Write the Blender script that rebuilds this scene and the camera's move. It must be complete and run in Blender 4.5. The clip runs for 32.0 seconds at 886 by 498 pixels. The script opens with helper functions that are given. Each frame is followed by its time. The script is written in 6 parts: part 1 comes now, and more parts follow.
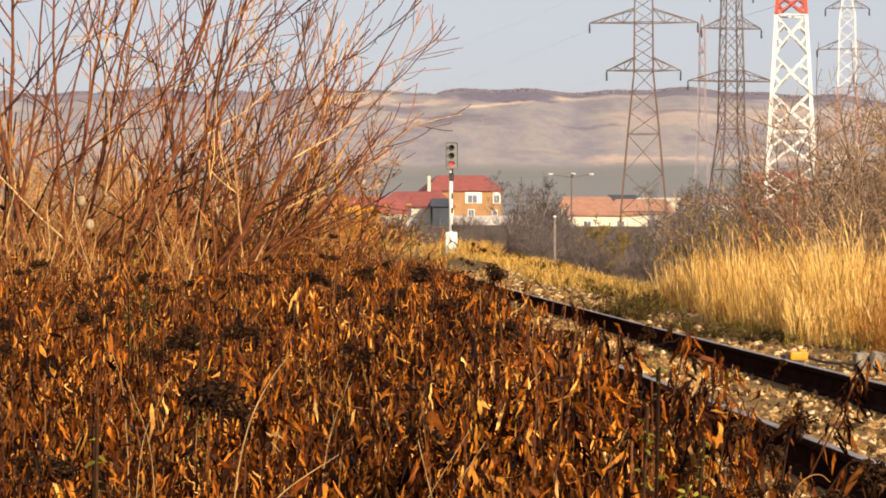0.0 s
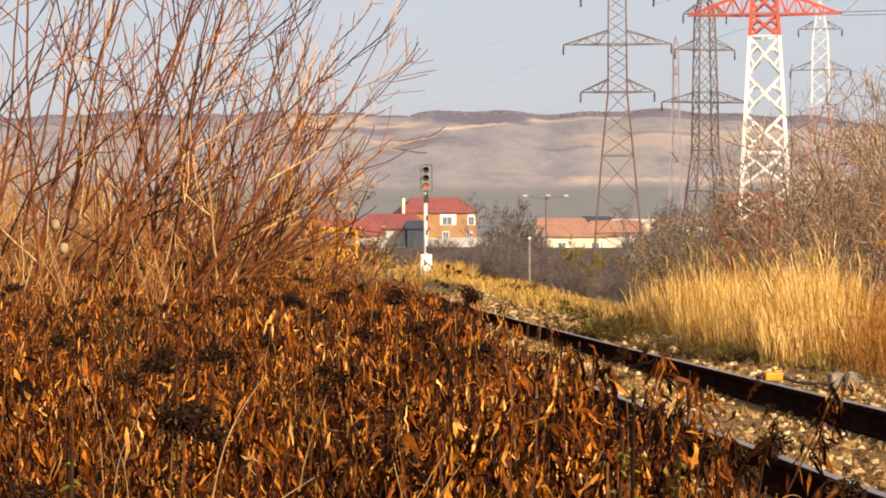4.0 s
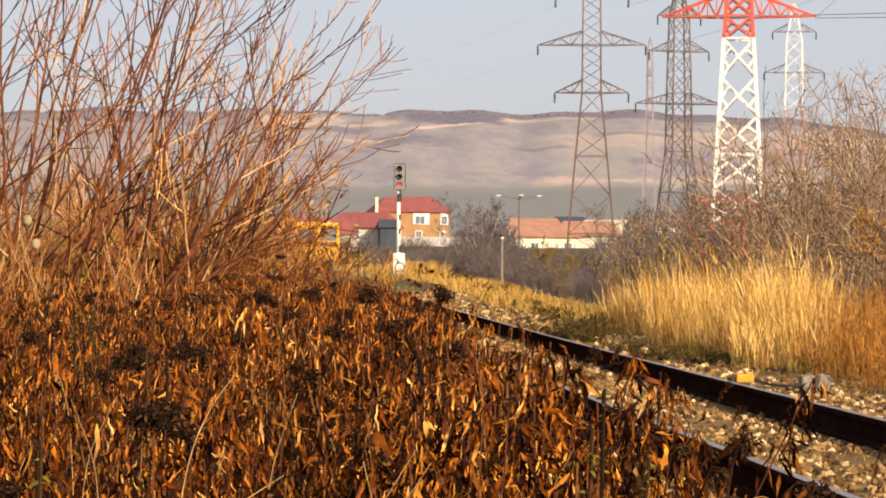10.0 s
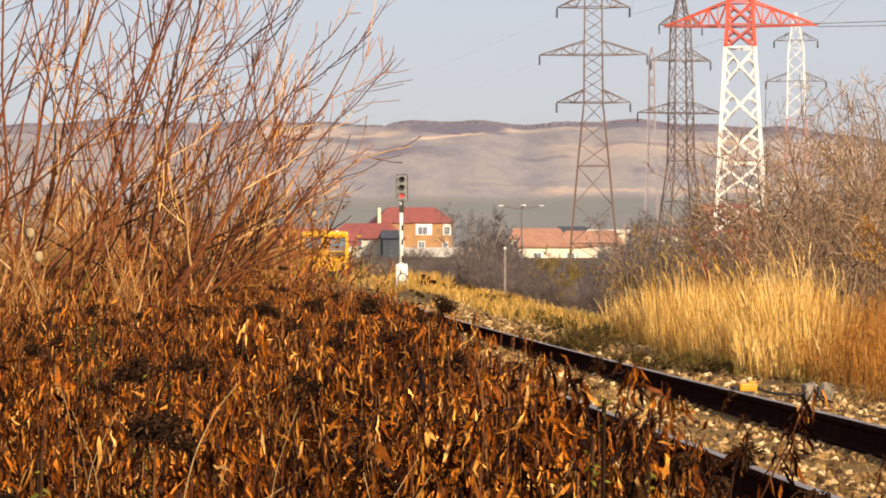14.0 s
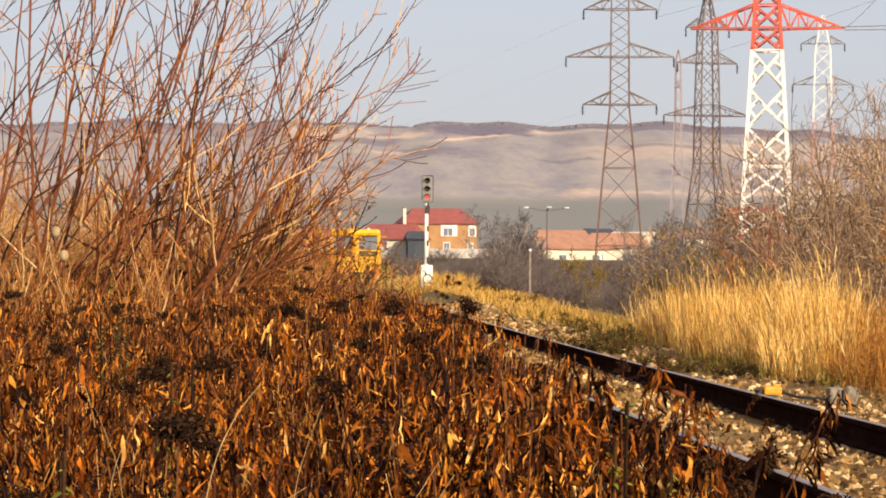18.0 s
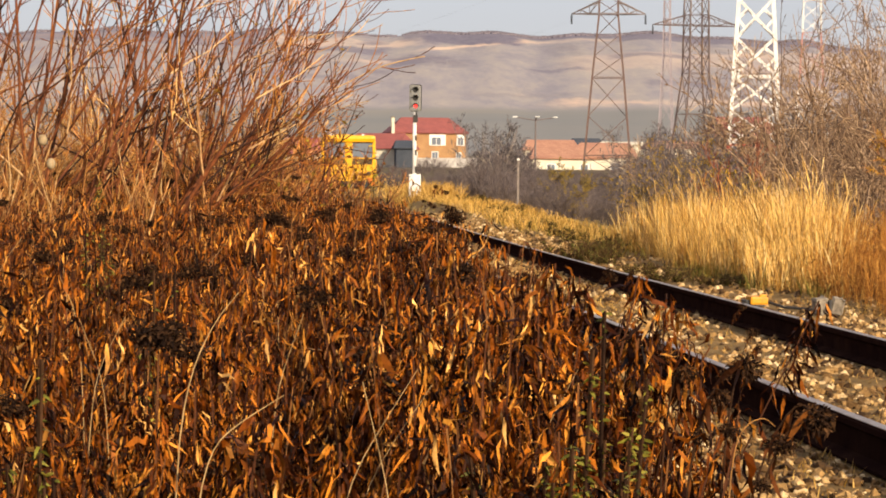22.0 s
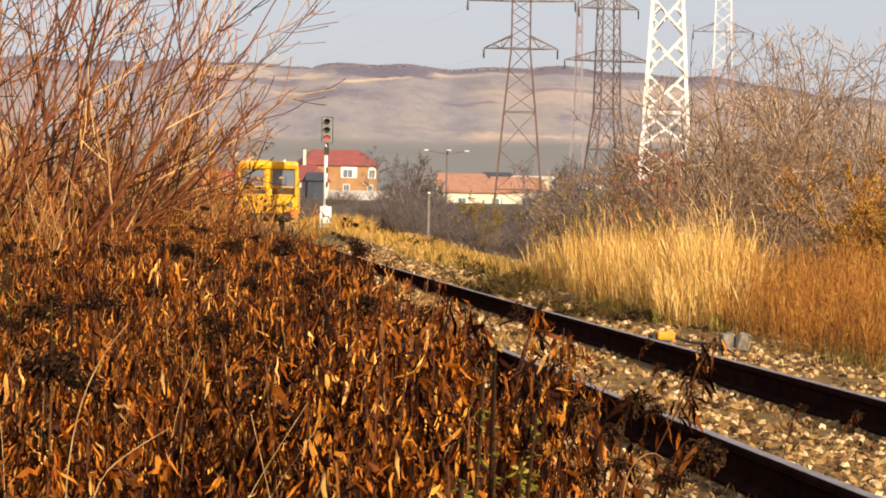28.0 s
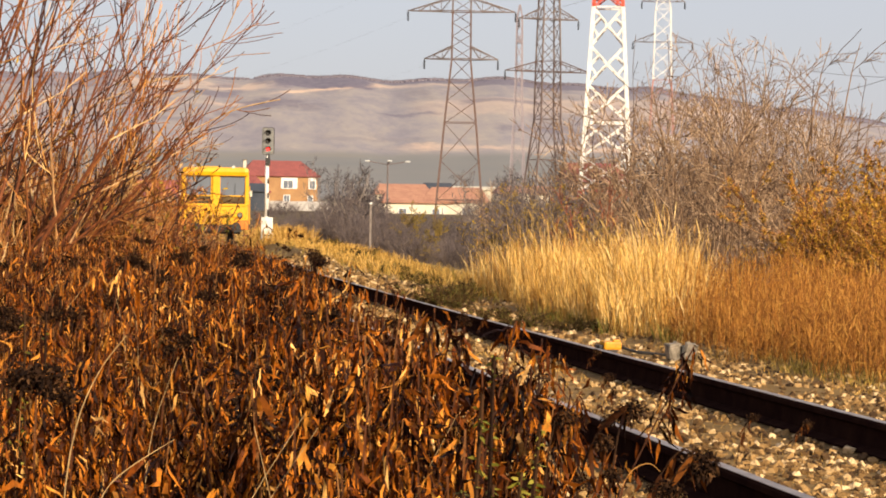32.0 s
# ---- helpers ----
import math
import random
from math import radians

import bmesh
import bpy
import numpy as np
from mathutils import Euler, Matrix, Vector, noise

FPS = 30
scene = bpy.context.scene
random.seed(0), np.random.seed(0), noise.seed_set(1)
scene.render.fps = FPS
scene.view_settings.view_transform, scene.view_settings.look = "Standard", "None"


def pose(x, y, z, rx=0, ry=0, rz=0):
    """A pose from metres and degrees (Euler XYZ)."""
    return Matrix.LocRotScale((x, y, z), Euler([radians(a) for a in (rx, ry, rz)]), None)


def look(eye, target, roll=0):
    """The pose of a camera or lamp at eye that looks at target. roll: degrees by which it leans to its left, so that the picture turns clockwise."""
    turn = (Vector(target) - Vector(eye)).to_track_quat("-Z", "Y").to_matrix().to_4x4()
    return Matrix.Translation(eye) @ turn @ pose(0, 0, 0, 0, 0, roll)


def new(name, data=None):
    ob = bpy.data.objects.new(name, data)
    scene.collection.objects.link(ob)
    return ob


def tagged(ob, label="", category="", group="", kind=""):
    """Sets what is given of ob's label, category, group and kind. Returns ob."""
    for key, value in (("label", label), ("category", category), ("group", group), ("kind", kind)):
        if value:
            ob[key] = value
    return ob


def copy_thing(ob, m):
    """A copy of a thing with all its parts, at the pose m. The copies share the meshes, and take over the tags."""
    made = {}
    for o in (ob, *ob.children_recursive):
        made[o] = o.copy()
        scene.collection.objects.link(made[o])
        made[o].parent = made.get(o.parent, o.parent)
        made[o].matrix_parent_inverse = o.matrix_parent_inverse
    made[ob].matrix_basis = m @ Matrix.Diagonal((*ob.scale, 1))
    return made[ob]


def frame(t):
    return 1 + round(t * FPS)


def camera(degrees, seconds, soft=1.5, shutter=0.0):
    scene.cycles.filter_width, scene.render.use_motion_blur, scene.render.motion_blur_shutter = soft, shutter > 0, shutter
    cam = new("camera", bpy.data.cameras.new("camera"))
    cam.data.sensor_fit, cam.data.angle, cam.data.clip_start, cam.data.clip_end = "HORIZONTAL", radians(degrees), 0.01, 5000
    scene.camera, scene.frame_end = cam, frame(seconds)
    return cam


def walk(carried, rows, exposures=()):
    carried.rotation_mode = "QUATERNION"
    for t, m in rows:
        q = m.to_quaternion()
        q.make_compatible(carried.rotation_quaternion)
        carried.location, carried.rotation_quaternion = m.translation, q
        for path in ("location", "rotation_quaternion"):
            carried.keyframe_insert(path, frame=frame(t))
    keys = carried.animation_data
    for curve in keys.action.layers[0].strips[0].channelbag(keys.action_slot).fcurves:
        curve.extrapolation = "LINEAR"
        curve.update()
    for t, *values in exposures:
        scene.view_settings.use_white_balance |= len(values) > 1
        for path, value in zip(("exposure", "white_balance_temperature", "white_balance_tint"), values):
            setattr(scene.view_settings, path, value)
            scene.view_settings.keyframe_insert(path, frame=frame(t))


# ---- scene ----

EYE = 1.204                      # rail top lies at 0.2, ballast at 0.0
cam = camera(19.766, 32.0, soft=1.85)
TURNS = [
    (0, 89.763, 0.000, 0.191), (0.5, 89.730, 0.012, 0.277), (1, 89.951, 0.124, 0.170),
    (1.5, 90.197, 0.078, -0.095), (2, 90.399, 0.089, -0.279), (2.5, 90.400, 0.148, -0.228),
    (3, 90.460, 0.171, -0.293), (3.5, 90.360, 0.223, -0.331), (5.5, 90.113, 0.159, -0.493),
    (6, 89.996, 0.137, -0.348), (6.5, 89.764, 0.064, -0.269), (7, 89.671, 0.080, -0.418),
    (7.5, 89.546, 0.109, -0.496), (8, 89.440, 0.035, -0.533), (8.5, 89.369, 0.048, -0.414),
    (9, 89.510, -0.004, -0.466), (9.5, 89.928, -0.230, -0.909), (10, 90.242, -0.251, -0.992),
    (10.5, 90.296, -0.253, -0.892), (11, 90.286, -0.165, -0.809), (11.5, 90.206, -0.143, -0.806),
    (12, 90.240, -0.239, -0.986), (12.5, 90.056, -0.247, -1.052), (13, 89.993, -0.212, -1.015),
    (13.5, 90.083, 0.022, -0.913), (14, 90.478, 0.052, -0.928), (14.5, 90.566, -0.073, -0.832),
    (15, 90.442, -0.169, -0.527), (15.5, 90.468, -0.176, -0.253), (17.5, 90.475, -0.381, -0.434),
    (18, 90.505, -0.313, -0.363), (18.5, 90.544, -0.251, -0.270), (19, 90.673, -0.189, -0.207),
    (19.5, 91.047, -0.245, -0.293), (20, 91.213, -0.241, -0.314), (20.5, 91.316, -0.178, -0.347),
    (21, 90.904, -0.294, -0.563), (21.1, 90.398, -0.318, -0.577), (21.2, 89.872, -0.342, -0.593),
    (21.3, 89.415, -0.363, -0.606), (21.4, 89.113, -0.377, -0.614), (21.5, 88.958, -0.385, -0.619),
    (22, 88.464, -0.482, -0.627), (22.5, 88.507, -0.824, -0.736), (23, 88.508, -0.765, -1.030),
    (23.3, 88.480, -0.950, -1.488), (23.4, 88.227, -1.010, -1.577), (23.5, 88.008, -1.072, -1.684), (23.6, 87.910, -1.070, -1.770), (23.7, 87.910, -1.060, -1.800), (24, 88.018, -1.037, -2.071), (24.5, 87.586, -1.144, -2.819),
    (25, 88.245, -0.943, -2.975), (25.5, 88.841, -0.850, -3.014), (27.5, 89.106, -1.005, -2.647),
    (28, 89.232, -1.043, -2.628), (28.5, 89.352, -1.058, -2.730), (29, 89.458, -1.121, -2.792),
    (29.5, 89.364, -1.138, -2.812), (30, 89.376, -1.137, -3.014), (30.5, 89.465, -1.208, -3.318),
    (31, 89.704, -1.196, -3.760), (31.5, 89.688, -0.985, -3.960), (32, 89.493, -0.912, -3.975),
]


# the carried camera sways a few centimetres sideways
SWAY_T = (0, 9, 12, 20, 22.5, 25, 28, 29, 30, 31, 31.5, 32)
SWAY_X = (-0.004, -0.004, 0.0, 0.003, 0.015, 0.02, 0.032, 0.024, 0.0125, 0.010, -0.012, -0.027)


def camera_walk():
    walk(cam, [(t, pose(float(np.interp(t, SWAY_T, SWAY_X)), 0, EYE, rx, ry, rz)) for t, rx, ry, rz in TURNS], [(0, 0.36, 7200, 12), (32, 0.36, 7200, 12)])


camera_walk()

# ---- light ----
SUN_EL, SUN_AZ = radians(22), radians(152)      # azimuth from +Y towards +X
world = bpy.data.worlds.new("sky")
scene.world = world
world.use_nodes = True
wn = world.node_tree.nodes
sky = wn.new("ShaderNodeTexSky")
sky.sky_type, sky.sun_disc = "NISHITA", False
sky.sun_elevation, sky.sun_rotation = SUN_EL, SUN_AZ
sky.air_density, sky.dust_density, sky.ozone_density = 1.0, 2.0, 3.0
haze = wn.new("ShaderNodeMix")                  # thin even haze over the whole sky
haze.data_type = "RGBA"
haze.inputs[0].default_value, haze.inputs[7].default_value = 0.62, (5.4, 5.6, 6.8, 1)
world.node_tree.links.new(sky.outputs[0], haze.inputs[6])
world.node_tree.links.new(haze.outputs[2], wn["Background"].inputs[0])
wn["Background"].inputs[1].default_value = 0.10
sun = new("sun", bpy.data.lights.new("sun", "SUN"))
sun.data.energy, sun.data.angle, sun.data.color = 5.0, radians(0.6), (1.0, 0.87, 0.68)
sun.matrix_world = look((0, 0, 50), (-math.sin(SUN_AZ) * 50 * math.cos(SUN_EL), -math.cos(SUN_AZ) * 50 * math.cos(SUN_EL), 50 - 50 * math.sin(SUN_EL)))

# ---- materials ----
def material(name, rough=0.8, metal=0.0, spec=0.3):
    m = bpy.data.materials.new(name)
    m.use_nodes = True
    b = m.node_tree.nodes["Principled BSDF"]
    b.inputs["Roughness"].default_value, b.inputs["Metallic"].default_value = rough, metal
    b.inputs["Specular IOR Level"].default_value = spec
    return m, m.node_tree.nodes, m.node_tree.links, b


def ramp(nodes, stops):
    r = nodes.new("ShaderNodeValToRGB")
    e = r.color_ramp.elements
    while len(e) < len(stops):
        e.new(0.5)
    for k, (p, c) in zip(e, stops):
        k.position, k.color = p, (*c, 1)
    return r


def mixed(nodes, links, fac, a, b, mode="MIX"):
    m = nodes.new("ShaderNodeMix")
    m.data_type, m.blend_type = "RGBA", mode
    for i, v in ((0, fac), (6, a), (7, b)):
        if hasattr(v, "links") or hasattr(v, "is_linked"):
            links.new(v, m.inputs[i])
        else:
            m.inputs[i].default_value = v if i == 0 else (*v, 1)
    return m.outputs[2]


def noise_out(nodes, links, scale, detail=4, rough=0.6, vec=None, stretch=None):
    n = nodes.new("ShaderNodeTexNoise")
    n.inputs["Scale"].default_value, n.inputs["Detail"].default_value, n.inputs["Roughness"].default_value = scale, detail, rough
    if vec is None:
        vec = nodes.new("ShaderNodeTexCoord").outputs["Object"]
    if stretch:
        mp = nodes.new("ShaderNodeMapping")
        mp.inputs["Scale"].default_value = stretch
        links.new(vec, mp.inputs["Vector"])
        vec = mp.outputs["Vector"]
    links.new(vec, n.inputs["Vector"])
    return n.outputs["Fac"]


def bump(nodes, links, b, height, strength=0.4, dist=0.01):
    k = nodes.new("ShaderNodeBump")
    k.inputs["Strength"].default_value, k.inputs["Distance"].default_value = strength, dist
    links.new(height, k.inputs["Height"])
    links.new(k.outputs[0], b.inputs["Normal"])


def island_mat(name, stops, rough=0.75, spec=0.25, grain=60, per_object=False, shade_patch=0.0):
    """Colour by the random value of each island (leaf, blade, stone), with a grain over it and, if asked, painted shade
    blotches.
    """
    m, n, l, b = material(name, rough, 0, spec)
    src = n.new("ShaderNodeObjectInfo").outputs["Random"] if per_object else n.new("ShaderNodeNewGeometry").outputs["Random Per Island"]
    r = ramp(n, stops)
    l.new(src, r.inputs[0])
    g = ramp(n, [(0.3, (0.55, 0.52, 0.5)), (0.7, (1.25, 1.2, 1.15))])
    l.new(noise_out(n, l, grain, 3), g.inputs[0])
    col = mixed(n, l, 1.0, r.outputs[0], g.outputs[0], "MULTIPLY")
    if shade_patch:
        # dark blotches: uneven leaf tone and painted shade of gaps between clumps
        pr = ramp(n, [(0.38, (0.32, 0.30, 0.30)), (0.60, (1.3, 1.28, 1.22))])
        l.new(noise_out(n, l, shade_patch, 5, 0.65), pr.inputs[0])
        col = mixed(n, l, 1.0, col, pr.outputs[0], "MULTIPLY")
    l.new(col, b.inputs["Base Color"])
    return m


def plain_mat(name, a, c, scale=3.0, rough=0.7, metal=0.0, spec=0.3, fine=40.0, relief=0.2, dist=0.005):
    """Two tones mottled at two scales, with fine relief."""
    m, n, l, b = material(name, rough, metal, spec)
    big = ramp(n, [(0.35, (0, 0, 0)), (0.68, (1, 1, 1))])
    l.new(noise_out(n, l, scale, 5), big.inputs[0])
    col = mixed(n, l, big.outputs[0], a, c)
    g = ramp(n, [(0.3, (0.8, 0.8, 0.8)), (0.7, (1.12, 1.12, 1.12))])
    f = noise_out(n, l, fine, 4)
    l.new(f, g.inputs[0])
    l.new(mixed(n, l, 1.0, col, g.outputs[0], "MULTIPLY"), b.inputs["Base Color"])
    bump(n, l, b, f, relief, dist)
    return m


M_RAIL = plain_mat("rusty_rail", (0.018, 0.008, 0.007), (0.034, 0.016, 0.011), 6, 0.95, 0.0, 0.0, 80, 0.4)
M_BED = plain_mat("sandy_gravel", (0.28, 0.175, 0.068), (0.13, 0.077, 0.03), 2.5, 0.95, 0, 0.1, 45, 0.6, 0.02)
M_RAILHEAD = plain_mat("worn_railhead", (0.24, 0.19, 0.16), (0.40, 0.35, 0.31), 8, 0.45, 0.5, 0.4, 120, 0.1)
M_STONE = island_mat("ballast_stone", [(0, (0.04, 0.020, 0.008)), (0.3, (0.13, 0.072, 0.026)), (0.58, (0.28, 0.165, 0.060)), (0.82, (0.47, 0.30, 0.125)), (1, (0.80, 0.61, 0.35))], 0.85, 0.25, 90)
M_STONE_ONE = island_mat("single_ballast_stone", [(0, (0.04, 0.020, 0.008)), (0.3, (0.13, 0.072, 0.026)), (0.58, (0.28, 0.165, 0.060)), (0.82, (0.47, 0.30, 0.125)), (1, (0.80, 0.61, 0.35))], 0.85, 0.25, 4, True)
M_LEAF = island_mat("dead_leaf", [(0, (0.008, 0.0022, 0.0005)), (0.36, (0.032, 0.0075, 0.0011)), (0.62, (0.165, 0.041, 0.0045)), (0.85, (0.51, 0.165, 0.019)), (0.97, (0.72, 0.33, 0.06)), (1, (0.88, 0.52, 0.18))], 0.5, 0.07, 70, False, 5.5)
M_HEAD = island_mat("dark_seed_head", [(0, (0.008, 0.005, 0.004)), (0.7, (0.036, 0.018, 0.010)), (1, (0.13, 0.065, 0.028))], 0.95, 0.05, 90)
M_WSTEM = island_mat("dead_stem", [(0, (0.03, 0.010, 0.005)), (0.7, (0.10, 0.034, 0.012)), (1, (0.26, 0.12, 0.04))], 0.7, 0.12, 60)
M_DLEAF = island_mat("dark_withered_leaf", [(0, (0.025, 0.008, 0.002)), (0.7, (0.10, 0.03, 0.006)), (1, (0.24, 0.08, 0.015))], 0.6, 0.08, 60)
M_SAPLEAF = island_mat("sapling_leaf", [(0, (0.05, 0.02, 0.005)), (0.5, (0.20, 0.10, 0.015)), (0.8, (0.22, 0.20, 0.03)), (1, (0.5, 0.36, 0.06))], 0.65, 0.1, 30)
M_STRAW = island_mat("pale_straw", [(0, (0.34, 0.20, 0.08)), (1, (0.58, 0.40, 0.19))], 0.7, 0.15, 40)
M_GREEN = island_mat("green_leaf", [(0, (0.05, 0.05, 0.007)), (0.6, (0.15, 0.145, 0.018)), (1, (0.32, 0.27, 0.045))], 0.6, 0.15, 60)
M_REED = island_mat("dry_reed", [(0, (0.22, 0.10, 0.022)), (0.35, (0.60, 0.325, 0.068)), (0.75, (0.88, 0.56, 0.155)), (1, (0.94, 0.72, 0.33))], 0.6, 0.3, 30)
M_BRUSH = island_mat("brown_brush", [(0, (0.11, 0.038, 0.008)), (0.45, (0.30, 0.115, 0.020)), (0.85, (0.50, 0.23, 0.045)), (1, (0.68, 0.38, 0.09))], 0.75, 0.2, 30)
M_GRASS = island_mat("low_dry_grass", [(0, (0.20, 0.115, 0.022)), (0.4, (0.47, 0.275, 0.06)), (1, (0.74, 0.47, 0.15))], 0.75, 0.2, 30)
M_BARK = island_mat("red_brown_bark", [(0, (0.018, 0.008, 0.006)), (0.34, (0.07, 0.026, 0.012)), (0.58, (0.18, 0.055, 0.017)), (0.86, (0.38, 0.145, 0.040)), (1, (0.74, 0.52, 0.27))], 0.7, 0.3, 14)
M_TWIG = island_mat("golden_twig", [(0, (0.06, 0.022, 0.010)), (0.38, (0.24, 0.072, 0.016)), (0.74, (0.54, 0.20, 0.036)), (1, (0.80, 0.50, 0.17))], 0.65, 0.3, 10)
M_REDTWIG = island_mat("red_brown_twig", [(0, (0.02, 0.009, 0.006)), (0.34, (0.12, 0.032, 0.011)), (0.60, (0.42, 0.140, 0.030)), (0.86, (0.64, 0.30, 0.07)), (1, (0.84, 0.58, 0.25))], 0.65, 0.2, 10)
M_TUFT = island_mat("green_tuft_blade", [(0, (0.07, 0.075, 0.012)), (0.5, (0.19, 0.17, 0.03)), (1, (0.40, 0.31, 0.08))], 0.7, 0.2, 30)
M_CANE = island_mat("pale_cane", [(0, (0.16, 0.07, 0.025)), (0.6, (0.46, 0.225, 0.065)), (1, (0.80, 0.56, 0.28))], 0.7, 0.2, 12)
M_GOLD = island_mat("pale_golden_twig", [(0, (0.10, 0.045, 0.018)), (0.35, (0.38, 0.145, 0.03)), (0.72, (0.64, 0.30, 0.065)), (1, (0.82, 0.60, 0.29))], 0.65, 0.3, 10)
M_GREYBARK = island_mat("grey_bark", [(0, (0.10, 0.060, 0.042)), (0.55, (0.27, 0.172, 0.104)), (0.85, (0.45, 0.31, 0.19)), (1, (0.66, 0.49, 0.32))], 0.8, 0.2, 12)
M_DARKTWIG = island_mat("dark_thicket_twig", [(0, (0.075, 0.064, 0.072)), (0.6, (0.145, 0.122, 0.126)), (1, (0.27, 0.215, 0.19))], 0.85, 0.2, 12)
M_LOWTWIG = island_mat("dark_brown_twig", [(0, (0.03, 0.018, 0.010)), (0.6, (0.08, 0.045, 0.02)), (1, (0.18, 0.11, 0.04))], 0.85, 0.1, 12)
M_LILAC = island_mat("lilac_grey_twig", [(0, (0.05, 0.046, 0.058)), (0.6, (0.09, 0.08, 0.09)), (1, (0.15, 0.13, 0.13))], 0.85, 0.2, 12)
M_PALEBARK = island_mat("pale_bark", [(0, (0.14, 0.12, 0.12)), (0.6, (0.24, 0.21, 0.195)), (1, (0.46, 0.40, 0.34))], 0.8, 0.2, 8)
M_YLEAF = island_mat("yellow_leaf", [(0, (0.12, 0.07, 0.010)), (0.5, (0.44, 0.225, 0.020)), (1, (0.70, 0.41, 0.045))], 0.6, 0.3, 30)
M_OLIVE = island_mat("olive_leaf", [(0, (0.05, 0.06, 0.012)), (0.6, (0.13, 0.13, 0.025)), (1, (0.3, 0.24, 0.05))], 0.7, 0.2, 30)
M_VERGE = island_mat("olive_verge_grass", [(0, (0.09, 0.075, 0.012)), (0.5, (0.24, 0.17, 0.03)), (1, (0.46, 0.32, 0.09))], 0.7, 0.2, 30)
M_POD = plain_mat("pale_dried_pod", (0.42, 0.32, 0.19), (0.30, 0.21, 0.11), 8, 0.8, 0, 0.2, 60, 0.3)
M_STALK = island_mat("dark_stalk", [(0, (0.02, 0.009, 0.005)), (1, (0.06, 0.028, 0.012))], 0.8, 0.1, 60)
M_YOLIVE = island_mat("yellow_olive_leaf", [(0, (0.12, 0.09, 0.012)), (0.5, (0.34, 0.21, 0.02)), (1, (0.58, 0.38, 0.05))], 0.65, 0.2, 30)
# low-contrast lilac-grey: the haze before the far woods is in this colour
M_WOODS = island_mat("hazed_far_woods", [(0, (0.20, 0.185, 0.22)), (0.6, (0.22, 0.20, 0.235)), (1, (0.25, 0.222, 0.25))], 0.95, 0.1, 0.3)
M_YELLOW = plain_mat("yellow_paint", (0.80, 0.42, 0.012), (0.70, 0.34, 0.010), 2, 0.45, 0, 0.4, 20, 0.05)
M_MAGNET = plain_mat("orange_yellow_paint", (0.78, 0.34, 0.012), (0.62, 0.25, 0.012), 9, 0.5, 0, 0.4, 40, 0.1)
M_ORANGE = plain_mat("orange_paint", (0.72, 0.20, 0.02), (0.6, 0.15, 0.02), 2, 0.5, 0, 0.4, 20, 0.05)
M_GRILLE = plain_mat("dirty_dark_panel", (0.07, 0.05, 0.03), (0.14, 0.09, 0.04), 4, 0.8, 0, 0.2, 30, 0.2)
M_DARK = plain_mat("dark_steel", (0.02, 0.02, 0.022), (0.05, 0.045, 0.04), 4, 0.6, 0.3, 0.4, 30, 0.1)
M_WHITE = plain_mat("white_paint", (0.80, 0.79, 0.76), (0.66, 0.64, 0.60), 3, 0.55, 0, 0.3, 30, 0.08)
M_SIGGREY = plain_mat("signal_grey", (0.16, 0.16, 0.16), (0.22, 0.22, 0.21), 4, 0.6, 0, 0.3, 30, 0.05)
M_PRED = plain_mat("pylon_red", (0.62, 0.10, 0.06), (0.5, 0.09, 0.06), 0.6, 0.6, 0, 0.3, 6, 0.05)
M_PWHITE = plain_mat("pylon_white", (0.82, 0.80, 0.77), (0.7, 0.68, 0.64), 0.6, 0.6, 0, 0.3, 6, 0.05)
M_PBROWN = plain_mat("pylon_brown", (0.155, 0.094, 0.078), (0.115, 0.074, 0.064), 0.5, 0.7, 0.2, 0.3, 6, 0.05)
M_PGREY = plain_mat("pylon_weathered", (0.19, 0.155, 0.15), (0.14, 0.11, 0.10), 0.5, 0.7, 0.3, 0.3, 6, 0.05)
M_PSLATE = plain_mat("pylon_dark_grey", (0.095, 0.066, 0.060), (0.14, 0.095, 0.085), 0.5, 0.7, 0.1, 0.3, 6, 0.05)
# far pylon colours, paled to stand in for haze over the distance
M_PFAR = plain_mat("pylon_hazed", (0.36, 0.31, 0.33), (0.31, 0.26, 0.28), 0.5, 0.8, 0, 0.2, 6, 0.05)
M_PHAZERED = plain_mat("pylon_hazed_red", (0.52, 0.27, 0.23), (0.46, 0.24, 0.21), 0.5, 0.8, 0, 0.2, 6, 0.05)
M_REDSTEM = island_mat("red_stem", [(0, (0.16, 0.03, 0.015)), (0.6, (0.34, 0.075, 0.03)), (1, (0.5, 0.17, 0.07))], 0.7, 0.2, 12)
M_RUBBLE = plain_mat("rubble_wall", (0.55, 0.52, 0.49), (0.28, 0.25, 0.24), 0.9, 0.9, 0, 0.2, 5, 0.4, 0.05)
M_WIRE = plain_mat("wire", (0.32, 0.32, 0.34), (0.38, 0.38, 0.38), 1, 0.5, 0.4, 0.3, 6, 0.05)
# roof and brick colours muted to hold the haze over the village
M_ROOF = plain_mat("red_roof_tile", (0.33, 0.095, 0.08), (0.25, 0.075, 0.065), 0.8, 0.7, 0, 0.3, 5, 0.3, 0.03)
M_ROOF2 = plain_mat("orange_roof_tile", (0.46, 0.24, 0.155), (0.36, 0.175, 0.12), 0.8, 0.75, 0, 0.2, 5, 0.3, 0.03)
M_BRICK = plain_mat("hazed_orange_brick_wall", (0.42, 0.24, 0.11), (0.32, 0.17, 0.085), 0.7, 0.8, 0, 0.2, 6, 0.2, 0.02)
M_CREAM = plain_mat("cream_render", (0.72, 0.66, 0.52), (0.62, 0.56, 0.44), 0.5, 0.85, 0, 0.2, 6, 0.1, 0.01)
